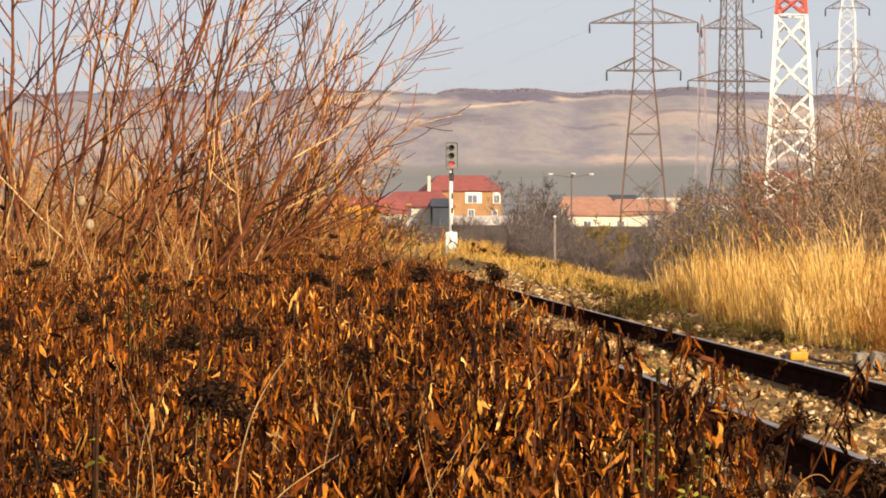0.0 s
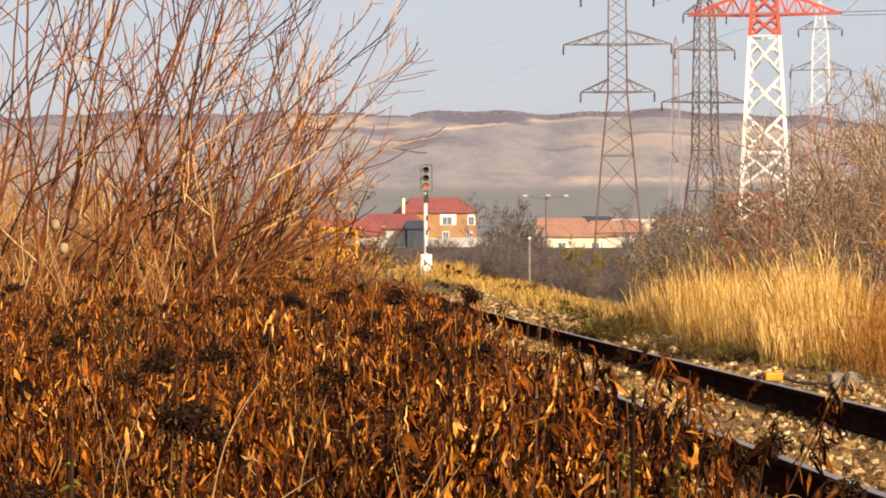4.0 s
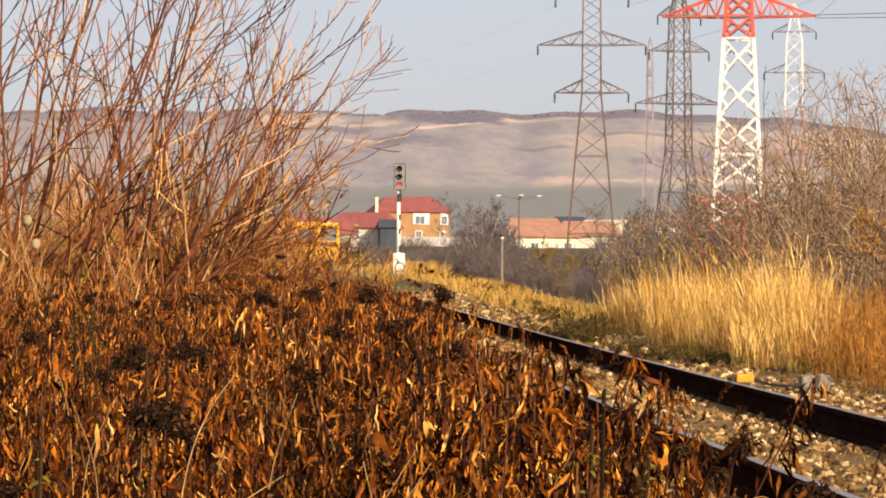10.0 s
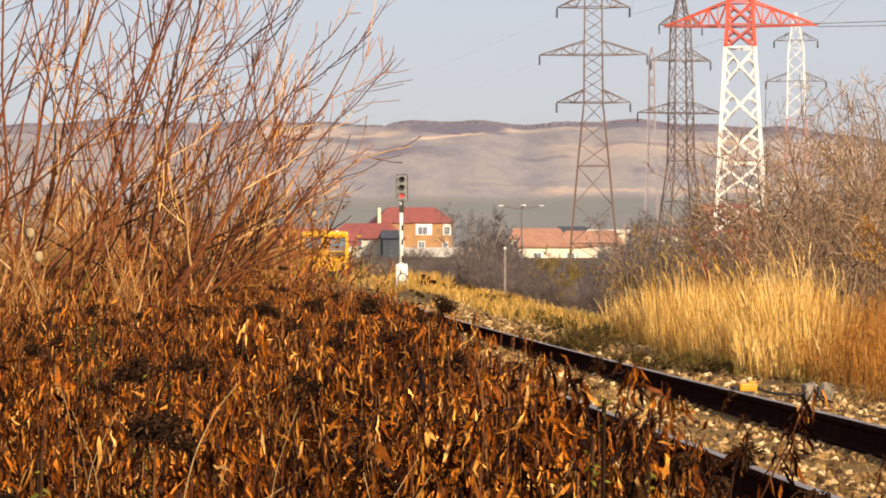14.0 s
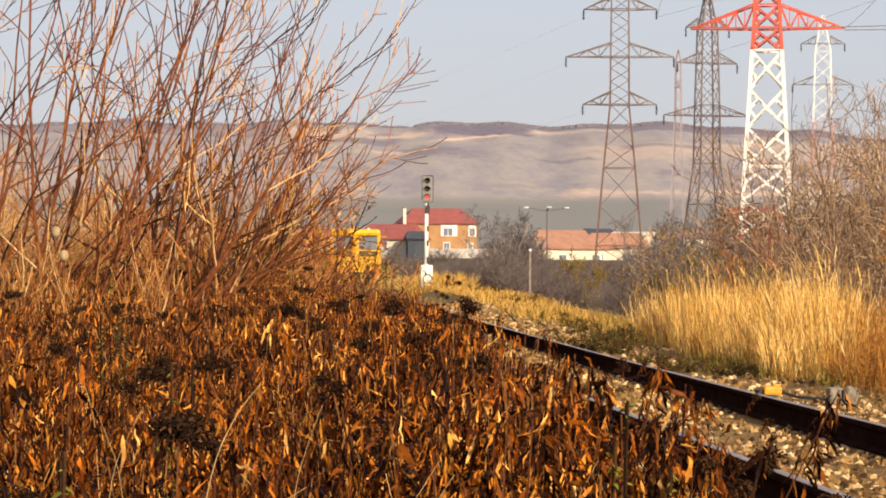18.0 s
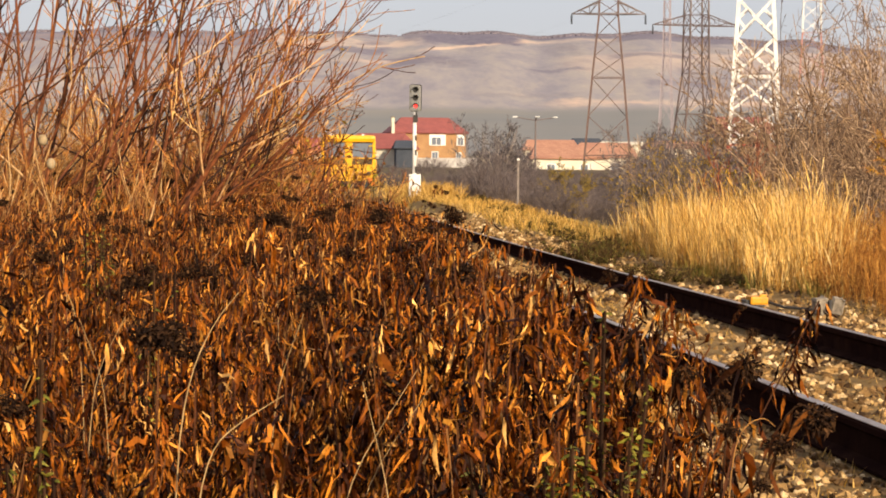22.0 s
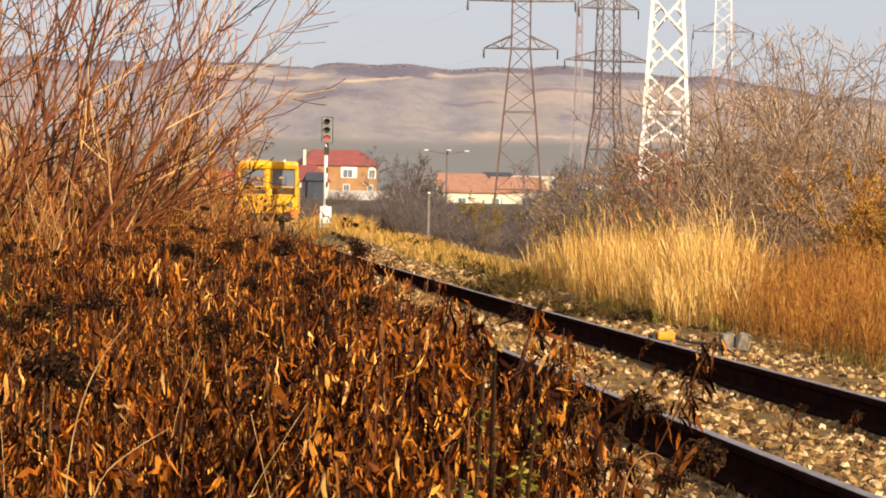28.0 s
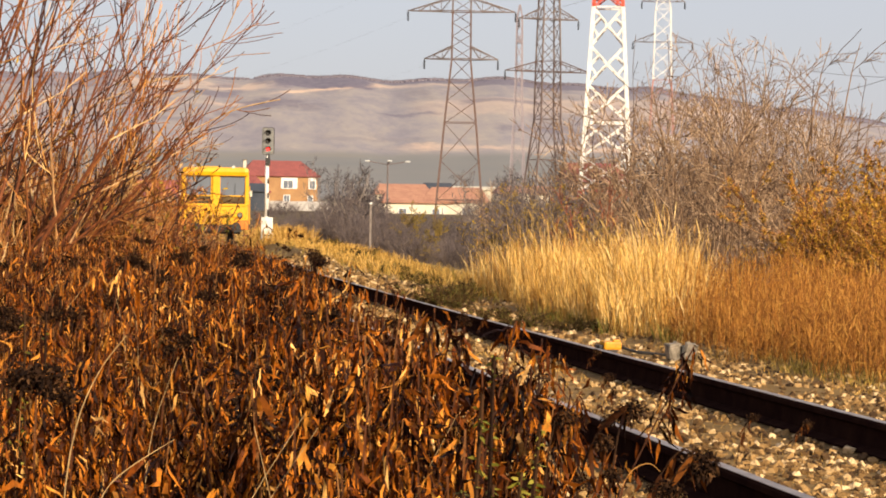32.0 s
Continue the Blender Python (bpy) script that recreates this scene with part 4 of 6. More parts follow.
def white_post():
    d = 95.0
    x = 0.0406 * d
    g = float(ground_z(x, d))
    t = empty("marker_post", pose(x, d, g))
    part("shaft", box(B(), (0, 0, 0.9), (0.075, 0.075, 1.9), 0.012), M_PALEBARK, t, "pale concrete shaft")
    part("cap", box(B(), (0, 0, 1.88), (0.10, 0.10, 0.07), 0.015), M_WHITE, t, "white painted cap")
    tagged(t, "slim pale concrete marker post in dry grass", "post")


street_lamp()
white_post()


# ---- houses ----
def house(name, at, turn, w, dp, eave, ridge, wall, roof, label, hip=0.0, windows=(), chimney=None, patches=()):
    t = empty(name, pose(at[0], at[1], at[2], 0, 0, turn))
    part("wall", box(B(), (0, 0, eave / 2 - 0.5), (w, dp, eave + 1.0)), wall, t)
    bm = B()
    o = 0.45
    v = [bm.verts.new(c) for c in ((-w / 2 - o, -dp / 2 - o, eave), (w / 2 + o, -dp / 2 - o, eave), (w / 2 + o, dp / 2 + o, eave), (-w / 2 - o, dp / 2 + o, eave), (-w / 2 - o + hip, 0, ridge), (w / 2 + o - hip, 0, ridge))]
    for q in ((0, 1, 5, 4), (1, 2, 5), (2, 3, 4, 5), (3, 0, 4), (3, 2, 1, 0)):
        bm.faces.new([v[i] for i in q])
    rf = part("roof", bm, roof, t, "tiled pitched roof")
    part("eaves_board", box(B(), (0, 0, eave - 0.08), (w + 0.8, dp + 0.8, 0.14), 0.02), roof, t)
    for x, y, z, sx, sz in windows:
        wf = part("window", box(B(), (x, y, z), (sx + 0.24 if y < 0 else 0.1, 0.1, sz + 0.24), 0.01), M_WHITE, t, "white framed window")
        part("pane", box(B(), (x - sx * 0.26, y - 0.06, z), (sx * 0.46, 0.03, sz)), M_PANE, wf)
        part("pane", box(B(), (x + sx * 0.26, y - 0.06, z), (sx * 0.46, 0.03, sz)), M_PANE, wf)
    for x, y, z, sx, sz in patches:
        part("render_panel", box(B(), (x, y, z), (sx, 0.12, sz), 0.03), M_WHITE, t, "white rendered arch panel")
    if chimney:
        x, y, h, r = chimney
        c = part("chimney", box(B(), (x, y, h / 2), (r, r, h), 0.03), M_CREAM, t, "tall cream chimney")
        part("chimney_cap", box(B(), (x, y, h + 0.08), (r + 0.2, r + 0.2, 0.16), 0.03), M_CONC, c)
    tagged(t, label, "house")
    return t


def gz(x, y):
    return float(ground_z(x, y))


def village():
    d = 420.0
    x = 0.0036 * d
    g = gz(x, d)
    e, r = EYE + 0.0187 * d - g, EYE + 0.0248 * d - g
    house("house", (x, d, g), 8, 12.2, 10, e, r, M_BRICK, M_ROOF, "two-storey orange brick house with red hipped roof", 2.6,
          [(1.2, -5.09, e - 1.4, 1.5, 1.2), (5.2, -5.09, e - 1.4, 0.9, 1.2), (1.0, -5.05, e - 3.9, 0.9, 1.4), (4.9, -5.05, e - 3.9, 0.7, 1.2), (-2.6, -5.05, e - 3.9, 1.2, 1.3)], (-6.0, -5.4, r - 0.2, 0.5),
          [(1.4, -5.03, e - 1.2, 2.7, 1.8), (5.2, -5.03, e - 1.2, 1.3, 1.8)])
    d = 400.0
    x = -0.0135 * d
    g = gz(x, d)
    house("house", (x, d, g), -20, 9, 8, EYE + 0.0125 * d - g, EYE + 0.0185 * d - g, M_CREAM, M_ROOF, "small cream house with bright red roof", 1.0, [(0, -4.05, 2.0, 1.2, 1.3)])
    x = -0.0044 * 392
    house("shed", (x, 392, gz(x, 392)), 5, 2.7, 4, EYE + 0.0128 * 392 - gz(x, 392), EYE + 0.0158 * 392 - gz(x, 392), M_GREYWALL, M_GREYWALL, "small blue-grey shed beside the house", 0.5)
    d = 380.0
    for ax, w, e, r, wall, roof, lab, tr in ((0.0595, 11, 0.0092, 0.0140, M_CREAM, M_ROOF2, "long low cream house with orange tiled roof", 3), (0.0745, 9, 0.0098, 0.0155, M_CREAM, M_ROOF2, "low house with orange tiled roof, muted by haze in its colour", -8),
                                          (-0.036, 13, 0.0100, 0.0165, M_CREAM, M_ROOF, "cream house with red roof behind the bushes", 12), (-0.058, 10, 0.0100, 0.0155, M_CREAM, M_ROOF2, "cream house with orange roof", -6)):
        x = ax * d
        g = gz(x, d)
        house("house", (x, d, g), tr, w, 8, EYE + e * d - g, EYE + r * d - g, wall, roof, lab, 1.2, [(-w * 0.25, -4.05, EYE + e * d - g - 1.5, 1.1, 1.1), (w * 0.2, -4.05, EYE + e * d - g - 1.5, 1.1, 1.1)])
    for ax, d, w, e, r, wall, roof, lab in ((0.053, 430, 9, 0.0125, 0.0165, M_CREAM, M_ROOF2, "house with dull orange roof in the village"), (0.067, 450, 6, 0.0128, 0.0172, M_GREYWALL, M_GREYWALL, "dark slate-roofed house in the village"),
                                         (0.088, 440, 14, 0.0148, 0.0160, M_CREAM, M_CREAM, "flat cream building in the village"), (0.104, 430, 12, 0.0135, 0.0165, M_CREAM, M_ROOF2, "pale house with orange roof beyond the trees"),
                                         (0.128, 330, 8, 0.0185, 0.0260, M_BRICK, M_ROOF, "red-roofed house behind the bare trees")):
        x = ax * d
        g = gz(x, d)
        house("house", (x, d, g), 2, w, 7, EYE + e * d - g, EYE + r * d - g, wall, roof, lab, 1.0, [(-w * 0.2, -3.55, EYE + e * d - g - 1.4, 1.0, 1.1)])
    tagged(new("garden_wall", mesh_of("garden_wall", *beams([((-0.006 * 405, 405, gz(0, 405) + 0.7), (0.024 * 405, 403, gz(0, 405) + 0.7))], 1.6), M_RUBBLE)), "grey white rubble garden wall before the houses", "wall")


village()


# ---- plants ----
def scatter(y0, y1, dens, lo, hi):
    """Points with Y in y0..y1 and X between lo(y) and hi(y), dens per square metre."""
    n = int((y1 - y0) * 40 * dens)
    y = rng.uniform(y0, y1, n)
    x = rng.uniform(-20, 20, n)
    k = (x > lo(y)) & (x < hi(y))
    return x[k], y[k]


def patchy(x, y, s):
    return np.sin(x * 2.1 * s + 1.3) * np.cos(y * 1.3 * s) + 0.6 * np.sin(x * 5.1 * s - y * 2.3 * s) + 0.4 * np.cos(y * 6.3 * s + x)


def weed_top(y, off):
    """Height of the weeds' tips over the rail bed."""
    z = 0.95 + 0.42 * sstep(22, 40, y) * sstep(2.0, 3.4, off) * (1 - sstep(5.0, 8.0, off))
    z = z + 0.05 * sstep(18, 50, y) * (1 - 0.6 * sstep(6, 8, off))
    slope = 0.26 + 0.43 * (off - 1.32) + 0.12 * sstep(4, 7, y) + 0.21 * sstep(11, 19, y) + 0.004 * np.maximum(y - 20, 0)
    return np.minimum(z, slope)


def weed_edge(y):
    """The weeds' border towards the track."""
    e = np.interp(y, (0, 2.5, 4, 8, 19, 30, 45, 80), (0.10, 0.10, 0.185, 0.125, -0.18, -0.53, -0.9, -3.1))
    return np.minimum(e, track_x(y) - 1.32) + 0.035 * np.sin(y * 2.3) + 0.025 * np.sin(y * 5.7)


def weeds():
    """Clumps of stems with hanging leaves; dark heads on some of the tips."""
    stems, srad, sets, heads, hgrow = [], [], [], [], []
    for y0, y1, dens, per, seg, grow in ((-8.0, 1.7, 2.0, 30, 3, 1.2), (1.7, 4.2, 12.0, 150, 4, 1.0), (4.2, 8.5, 8.5, 74, 3, 1.08), (8.5, 15, 6.0, 46, 3, 1.2), (15, 24, 4.4, 38, 2, 1.4), (24, 40, 2.3, 36, 2, 1.6), (40, 78, 0.8, 32, 2, 2.2)):
        cx, cy = scatter(y0, y1, dens, lambda y: np.maximum(-0.21 * np.maximum(y, 5) - 0.6, -11), weed_edge)
        k = patchy(cx + 3, cy, 1.9) > rng.uniform(-3.4, -0.2, len(cx))
        ey = rng.uniform(y0, y1, int(max(0, min(y1, 24) - max(y0, 1.7)) * 24))
        cx, cy = np.concatenate([cx[k], weed_edge(ey) - np.abs(rng.normal(0, 0.07, len(ey)))]), np.concatenate([cy[k], ey])
        tall = rng.normal(0, 0.06, len(cx)) + 0.045 * patchy(cx, cy, 1.3) - 0.02
        m = 8
        x = np.repeat(cx, m) + rng.normal(0, 0.06, len(cx) * m)
        y = np.repeat(cy, m) + rng.normal(0, 0.06, len(cx) * m)
        tall = np.repeat(tall, m)
        k = (np.hypot(x, y) > 2.2) & (track_x(y) - x > 1.25)
        x, y, tall = x[k], y[k], tall[k]
        n = len(x)
        g = ground_z(x, y)
        off = track_x(y) - x
        h = (weed_top(y, off) + tall - g) * np.where(rng.random(n) < 0.35, rng.uniform(0.70, 0.95, n), rng.uniform(0.93, 1.04, n))
        h = np.maximum(h, 0.16)
        p0 = np.stack([x, y, g - 0.02], -1)
        lean = np.stack([rng.normal(0.03, 0.08, n), rng.normal(0, 0.08, n), np.ones(n)], -1)
        pts = grown(p0, lean, h, 0.02, 0.06, 6)
        stems.append(pts)
        srad.append(np.full((n, 1), 0.0030 * grow) * np.linspace(1, 0.45, 6)[None] * rng.uniform(0.6, 1.2, (n, 1)))
        idx = np.repeat(np.arange(n), per)
        s = 1 - (0.46 if y1 < 9 else 0.6) * rng.random(len(idx)) ** 1.25
        p, _ = along(pts[idx], s)
        a = rng.uniform(0, math.tau, len(idx))
        hole = np.sin(9 * p[:, 0] + 5 * p[:, 2] + 2 * np.sin(4 * p[:, 1])) + np.sin(7 * p[:, 1] - 6 * p[:, 2] + 1) + np.sin(15 * p[:, 2] + 11 * p[:, 0])
        keep = hole + rng.normal(0, 0.25, len(idx)) > -1.15
        idx, p, a = idx[keep], p[keep], a[keep]
        n2 = len(idx)
        pitch = np.where(rng.random(n2) < 0.17, rng.uniform(-1.2, 0.8, n2), np.clip(rng.normal(-1.25, 0.28, n2), -1.55, 0.3))
        p[:, 0] += np.cos(a) * 0.012 * grow
        p[:, 1] += np.sin(a) * 0.012 * grow
        d = np.stack([np.cos(a) * np.cos(pitch), np.sin(a) * np.cos(pitch), np.sin(pitch)], -1)
        L = np.where(rng.random(n2) < 0.06, rng.uniform(0.05, 0.075, n2), rng.uniform(0.020, 0.048, n2)) * grow * (0.80 if y1 < 5 else 0.92 if y1 < 9 else 1.0)
        W = L * np.where(rng.random(n2) < 0.25, rng.uniform(0.19, 0.27, n2), rng.uniform(0.10, 0.19, n2))
        sets.append(leaves(p, d, L, W, rng.uniform(0.0, 0.4, n2), seg, 2.0, 0.42, 0.055))
        chance = 0.030 + 0.014 * (y > 4.0) + 0.012 * ((np.abs(x - 0.02) < 0.14) & (y < 4.2))
        want = (rng.random(n) < chance * (1 if y1 < 39 else 0.6)) & (off > 1.5) & (y > 2.2) & (h > 0.8) & (x < weed_edge(y) - 0.006 * y - 0.012 * np.maximum(y - 10, 0))
        heads.append(pts[want, -1])
        hgrow.append(np.full(int(want.sum()), grow))
    v, f = merged(*sets)
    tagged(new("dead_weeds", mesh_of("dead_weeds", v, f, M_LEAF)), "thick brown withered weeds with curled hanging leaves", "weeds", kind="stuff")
    v, f = merged(*[tubes(p, r, 3) for p, r in zip(stems, srad)])
    tagged(new("weed_stems", mesh_of("weed_stems", v, f, M_WSTEM)), "thin brown stems of the withered weeds", "weed stems", kind="stuff")
    # each head is a flat spray of fluffy tufts
    c, gr = np.concatenate(heads), np.concatenate(hgrow)
    m, n = 4, 150
    spread = np.repeat(rng.uniform(0.012, 0.026, len(c)) * gr, m)
    c[:, 2] += 0.028
    c = np.repeat(c, m, 0) + rng.normal(size=(len(c) * m, 3)) * spread[:, None] * np.array([1.0, 1.0, 0.4])
    size = np.repeat(np.repeat(gr, m) * rng.uniform(0.015, 0.028, len(c)), n)
    u = unit(rng.normal(size=(len(c) * n, 3))) * np.array([1.2, 1.2, 0.8])
    p = np.repeat(c, n, 0) + u * (size * rng.uniform(0.05, 1, len(size)) ** 0.6)[:, None]
    v, f = leaves(p, rng.normal(size=u.shape), size * 0.42, size * 0.20, np.full(len(size), 0.2), 2, 1.2, 0.4)
    tagged(new("seed_heads", mesh_of("seed_heads", v, f, M_HEAD)), "dark fluffy withered seed heads above the weeds", "seed heads", kind="stuff")


weeds()


def stalk(base, tip_pts, heads, label, name="weed_stalk", mat=None):
    """A single tall stalk with a bent stem and dark tufts."""
    t = empty(name, pose(*base))
    tip_pts = np.array(tip_pts, float)
    q = np.linspace(0, len(tip_pts) - 1, 18)
    pts = np.stack([np.interp(q, np.arange(len(tip_pts)), tip_pts[:, i]) for i in range(3)], -1)
    for _ in range(3):
        pts[1:-1] = (pts[:-2] + pts[1:-1] * 2 + pts[2:]) / 4
    pts = pts[None]
    part("stem", mesh_of("stem", *tubes(pts, np.linspace(0.0028, 0.0010, 18)[None] * (0.34 * (1 + base[1] / 14) if mat else 0.8), 5), mat or M_STALK), None, t)
    if mat is None:
        m = 16
        p, _ = along(np.repeat(pts, m, 0), rng.uniform(0.25, 0.95, m))
        d = np.stack([rng.normal(0, 0.5, m), rng.normal(0, 0.5, m), rng.uniform(-1.6, -0.4, m)], -1)
        L = rng.uniform(0.015, 0.035, m) * (1 + base[1] / 22)
        part("withered_leaves", mesh_of("withered_leaves", *leaves(p, d, L, L * 0.24, np.full(m, 0.3), 4, 1.5, 0.5), M_DLEAF), None, t, "curled brown leaves")
    for h, s in heads:
        u = unit(rng.normal(size=(240, 3))) * np.array([1, 1, 0.75])
        p = np.array(h) + u * s * rng.uniform(0.1, 1, (240, 1))
        v, f = leaves(p, u + rng.normal(size=u.shape) * 0.5, np.full(240, s * 0.34), np.full(240, s * 0.17), np.full(240, 0.3), 3, 1.4, 0.6)
        part("seed_head", mesh_of("seed_head", v, f, M_HEAD), None, t, "dark withered seed head")
    tagged(t, label, "weed", "single weed stalks")


def sprig(x, y, top, dx, hook, tufts):
    """A bent stalk at the border of the weeds: its tip leans by dx and hooks over."""
    g = float(ground_z(x, y))
    h = top - g
    tip = [(0, 0, 0), (0.0, 0, h * 0.5), (dx * 0.15, 0.0, h * 0.8), (dx * 0.55, 0.01, h * 0.94), (dx, 0.0, h), (dx + hook, -0.01, h - abs(hook) * 0.7)]
    hs = [((dx * q + hook * (q > 0.99), 0.005 * (q < 0.9), h * (0.86 + 0.14 * q) - 0.008 - abs(hook) * 0.7 * (q > 0.99)), r) for q, r in tufts]
    stalk((x, y, g - 0.02), tip, hs, "bent weed stalk with dark tufts beside the rail")


for q in ((0.34, 2.78, 1.035, 0.03, 0.006, ((1.0, 0.018), (0.6, 0.010))), (0.33, 2.70, 0.99, 0.10, 0.012, ((1.0, 0.020), (0.8, 0.015), (0.55, 0.011))),
          (0.35, 2.84, 0.985, 0.09, 0.022, ((1.0, 0.024), (0.75, 0.012))), (0.31, 2.95, 0.99, 0.05, 0.01, ((1.0, 0.014), (0.7, 0.011))),
          (0.32, 3.25, 0.995, 0.03, 0.012, ((1.0, 0.016),)), (0.31, 3.6, 0.99, 0.05, 0.01, ((1.0, 0.013), (0.6, 0.010))), (0.33, 4.4, 0.98, 0.04, 0.02, ((1.0, 0.018),)),
          (0.28, 5.6, 0.98, 0.05, 0.01, ((1.0, 0.018), (0.7, 0.013))), (0.26, 7.2, 0.97, 0.06, 0.02, ((1.0, 0.024),)), (0.2, 9.5, 0.97, 0.05, 0.03, ((1.0, 0.028), (0.6, 0.02))),
          (0.14, 12.5, 0.98, 0.06, 0.03, ((1.0, 0.035),)), (0.06, 15.5, 0.98, 0.08, 0.04, ((1.0, 0.04), (0.6, 0.03)))):
    sprig(*q)
stalk((0.345, 2.72, -0.3), [(0, 0, 0), (0, 0, 1.0), (0.008, 0, 1.21), (0.022, 0, 1.245), (0.045, 0, 1.255), (0.056, 0, 1.243)], [], "thin curled brown stalk at the weeds' border", "broken_stalk", M_CANE)
stalk((-0.235, 2.6, -0.3), [(0, 0, 0), (0, 0, 1.2), (0.02, 0, 1.31), (0.045, 0, 1.36), (0.068, 0, 1.388)], [], "pale bare broken stalk leaning among the weeds", "broken_stalk", M_STRAW)
stalk((-0.20, 2.4, -0.3), [(0, 0, 0), (0, 0, 1.15), (0.02, 0, 1.25), (0.05, 0, 1.275), (0.09, 0, 1.30)], [], "pale bare broken stalk leaning among the weeds", "broken_stalk", M_STRAW)
stalk((2.0, 26.0, 0.0), [(0, 0, 0), (0.0, 0, 0.15), (0.01, 0, 0.26), (0.02, 0, 0.32)], [((0.0, 0, 0.28), 0.06), ((0.05, 0, 0.22), 0.05), ((-0.05, 0, 0.2), 0.04)], "dark matted withered weed standing between the rails")
for i in range(16):
    y = float(rng.uniform(11, 34))
    x = track_x(y) + float(rng.choice([-0.55, -0.3, 0.45, 0.58, -1.1]) + rng.normal(0, 0.05))
    top = float(rng.uniform(0.16, 0.36))
    stalk((x, y, 0.0), [(0, 0, 0), (0.02, 0, top * 0.5), (0.06, 0, top * 0.9), (0.09, 0, top)], [((0.09, 0, top - 0.01), float(rng.uniform(0.025, 0.045)))], "short dark withered weed in the ballast between rails")
for i in range(22):
    y = float(2.4 + 13 * rng.random() ** 1.6)
    x = float(rng.uniform(-0.17 * y, float(weed_edge(y)) - 0.05))
    g = float(ground_z(x, y))
    a, h = float(rng.uniform(-1, 1)), 0.95 - g + float(rng.uniform(-0.02, 0.07))
    stalk((x, y, g), [(0, 0, 0), (0.02 * a, 0, h * 0.7), (0.05 * a, 0, h * 0.9), (0.16 * a, -0.01, h)], [], "pale bare broken stalk leaning among the weeds", "broken_stalk", M_STRAW)


for x, y, top in ((0.13, 30.0, 1.16), (0.0, 31.0, 0.98)):
    g = float(ground_z(x, y))
    h = top - g
    stalk((x, y, g), [(0, 0, 0), (0.03, 0, h * 0.5), (0.08, 0, h * 0.9), (0.16, 0, h), (0.24, 0, h - 0.06)], [((0.25, 0, h - 0.09), 0.036), ((0.12, 0, h - 0.02), 0.028), ((0.06, 0, h * 0.8), 0.03)], "tall drooping withered weed with dark ragged heads")


def green_weed(x, y, h, n, label):
    t = empty("green_weed", pose(x, y, float(ground_z(x, y)) - 0.02))
    k = 5
    st = grown(np.zeros((k, 3)), np.stack([rng.normal(0, 0.014, k), rng.normal(0, 0.014, k), np.ones(k)], -1), np.full(k, h) * rng.uniform(0.88, 1, k), 0.02, 0.02, 6)
    part("stem", mesh_of("stem", *tubes(st, np.full((k, 6), 0.0022), 4), M_STALK), None, t)
    idx = rng.integers(0, k, n)
    p, _ = along(st[idx], rng.uniform(0.80, 1, n))
    a = rng.uniform(0, math.tau, n)
    d = np.stack([np.cos(a), np.sin(a), rng.uniform(-0.3, 0.7, n)], -1)
    L = rng.uniform(0.005, 0.0105, n) * (1 + y / 10)
    part("foliage", mesh_of("foliage", *leaves(p, d, L, L * 0.34, rng.uniform(0.1, 0.5, n), 3), M_GREEN), None, t, "small green leaves")
    tagged(t, label, "plant", "green weeds")


for x, y, h, n in ((0.172, 2.45, 1.39, 620), (0.184, 2.38, 1.345, 460), (0.166, 2.55, 1.40, 300), (-0.34, 2.42, 1.335, 260), (-0.43, 4.4, 1.36, 120), (-0.95, 7.6, 1.40, 120), (-1.08, 9.0, 1.42, 110), (-3.6, 29.0, 1.5, 90), (-0.55, 34.5, 1.55, 60), (-0.05, 30.5, 1.0, 30)):
    green_weed(x, y, h, n, "still green leafy weed among withered ones")


def pod_stalk(ax, up, d):
    """A thin stalk with a pale dried pod at its tip."""
    x = ax * d
    g = float(ground_z(x, d))
    t = empty("pod_stalk", pose(x, d, g - 0.05))
    h = EYE + up * d - g
    part("stem", mesh_of("stem", *tubes(np.array([[(0.05, 0, 0), (0.02, 0, h * 0.5), (0, 0, h)]]), np.array([[0.009, 0.007, 0.005]]), 5), M_BARK), None, t)
    bm = B()
    bmesh.ops.create_uvsphere(bm, u_segments=12, v_segments=8, radius=1, matrix=Matrix.Translation((0, 0, h)) @ Matrix.Diagonal((0.05, 0.05, 0.062, 1)))
    part("pod", bm, M_POD, t, "pale dried pod", True)
    part("pod_tip", rod(B(), (0, 0, h + 0.05), (0, 0, h + 0.1), 0.012, 0.003, 6), M_BARK, t)
    tagged(t, "thin stalk with one pale dried pod among shrubs", "plant", "pod stalks")


for q in ((-0.1458, 0.0165, 27.5), (-0.1425, 0.0072, 27.8), (-0.053, 0.0205, 34.0)):
    pod_stalk(*q)


# ---- bare shrubs ----
rng = np.random.default_rng(11)


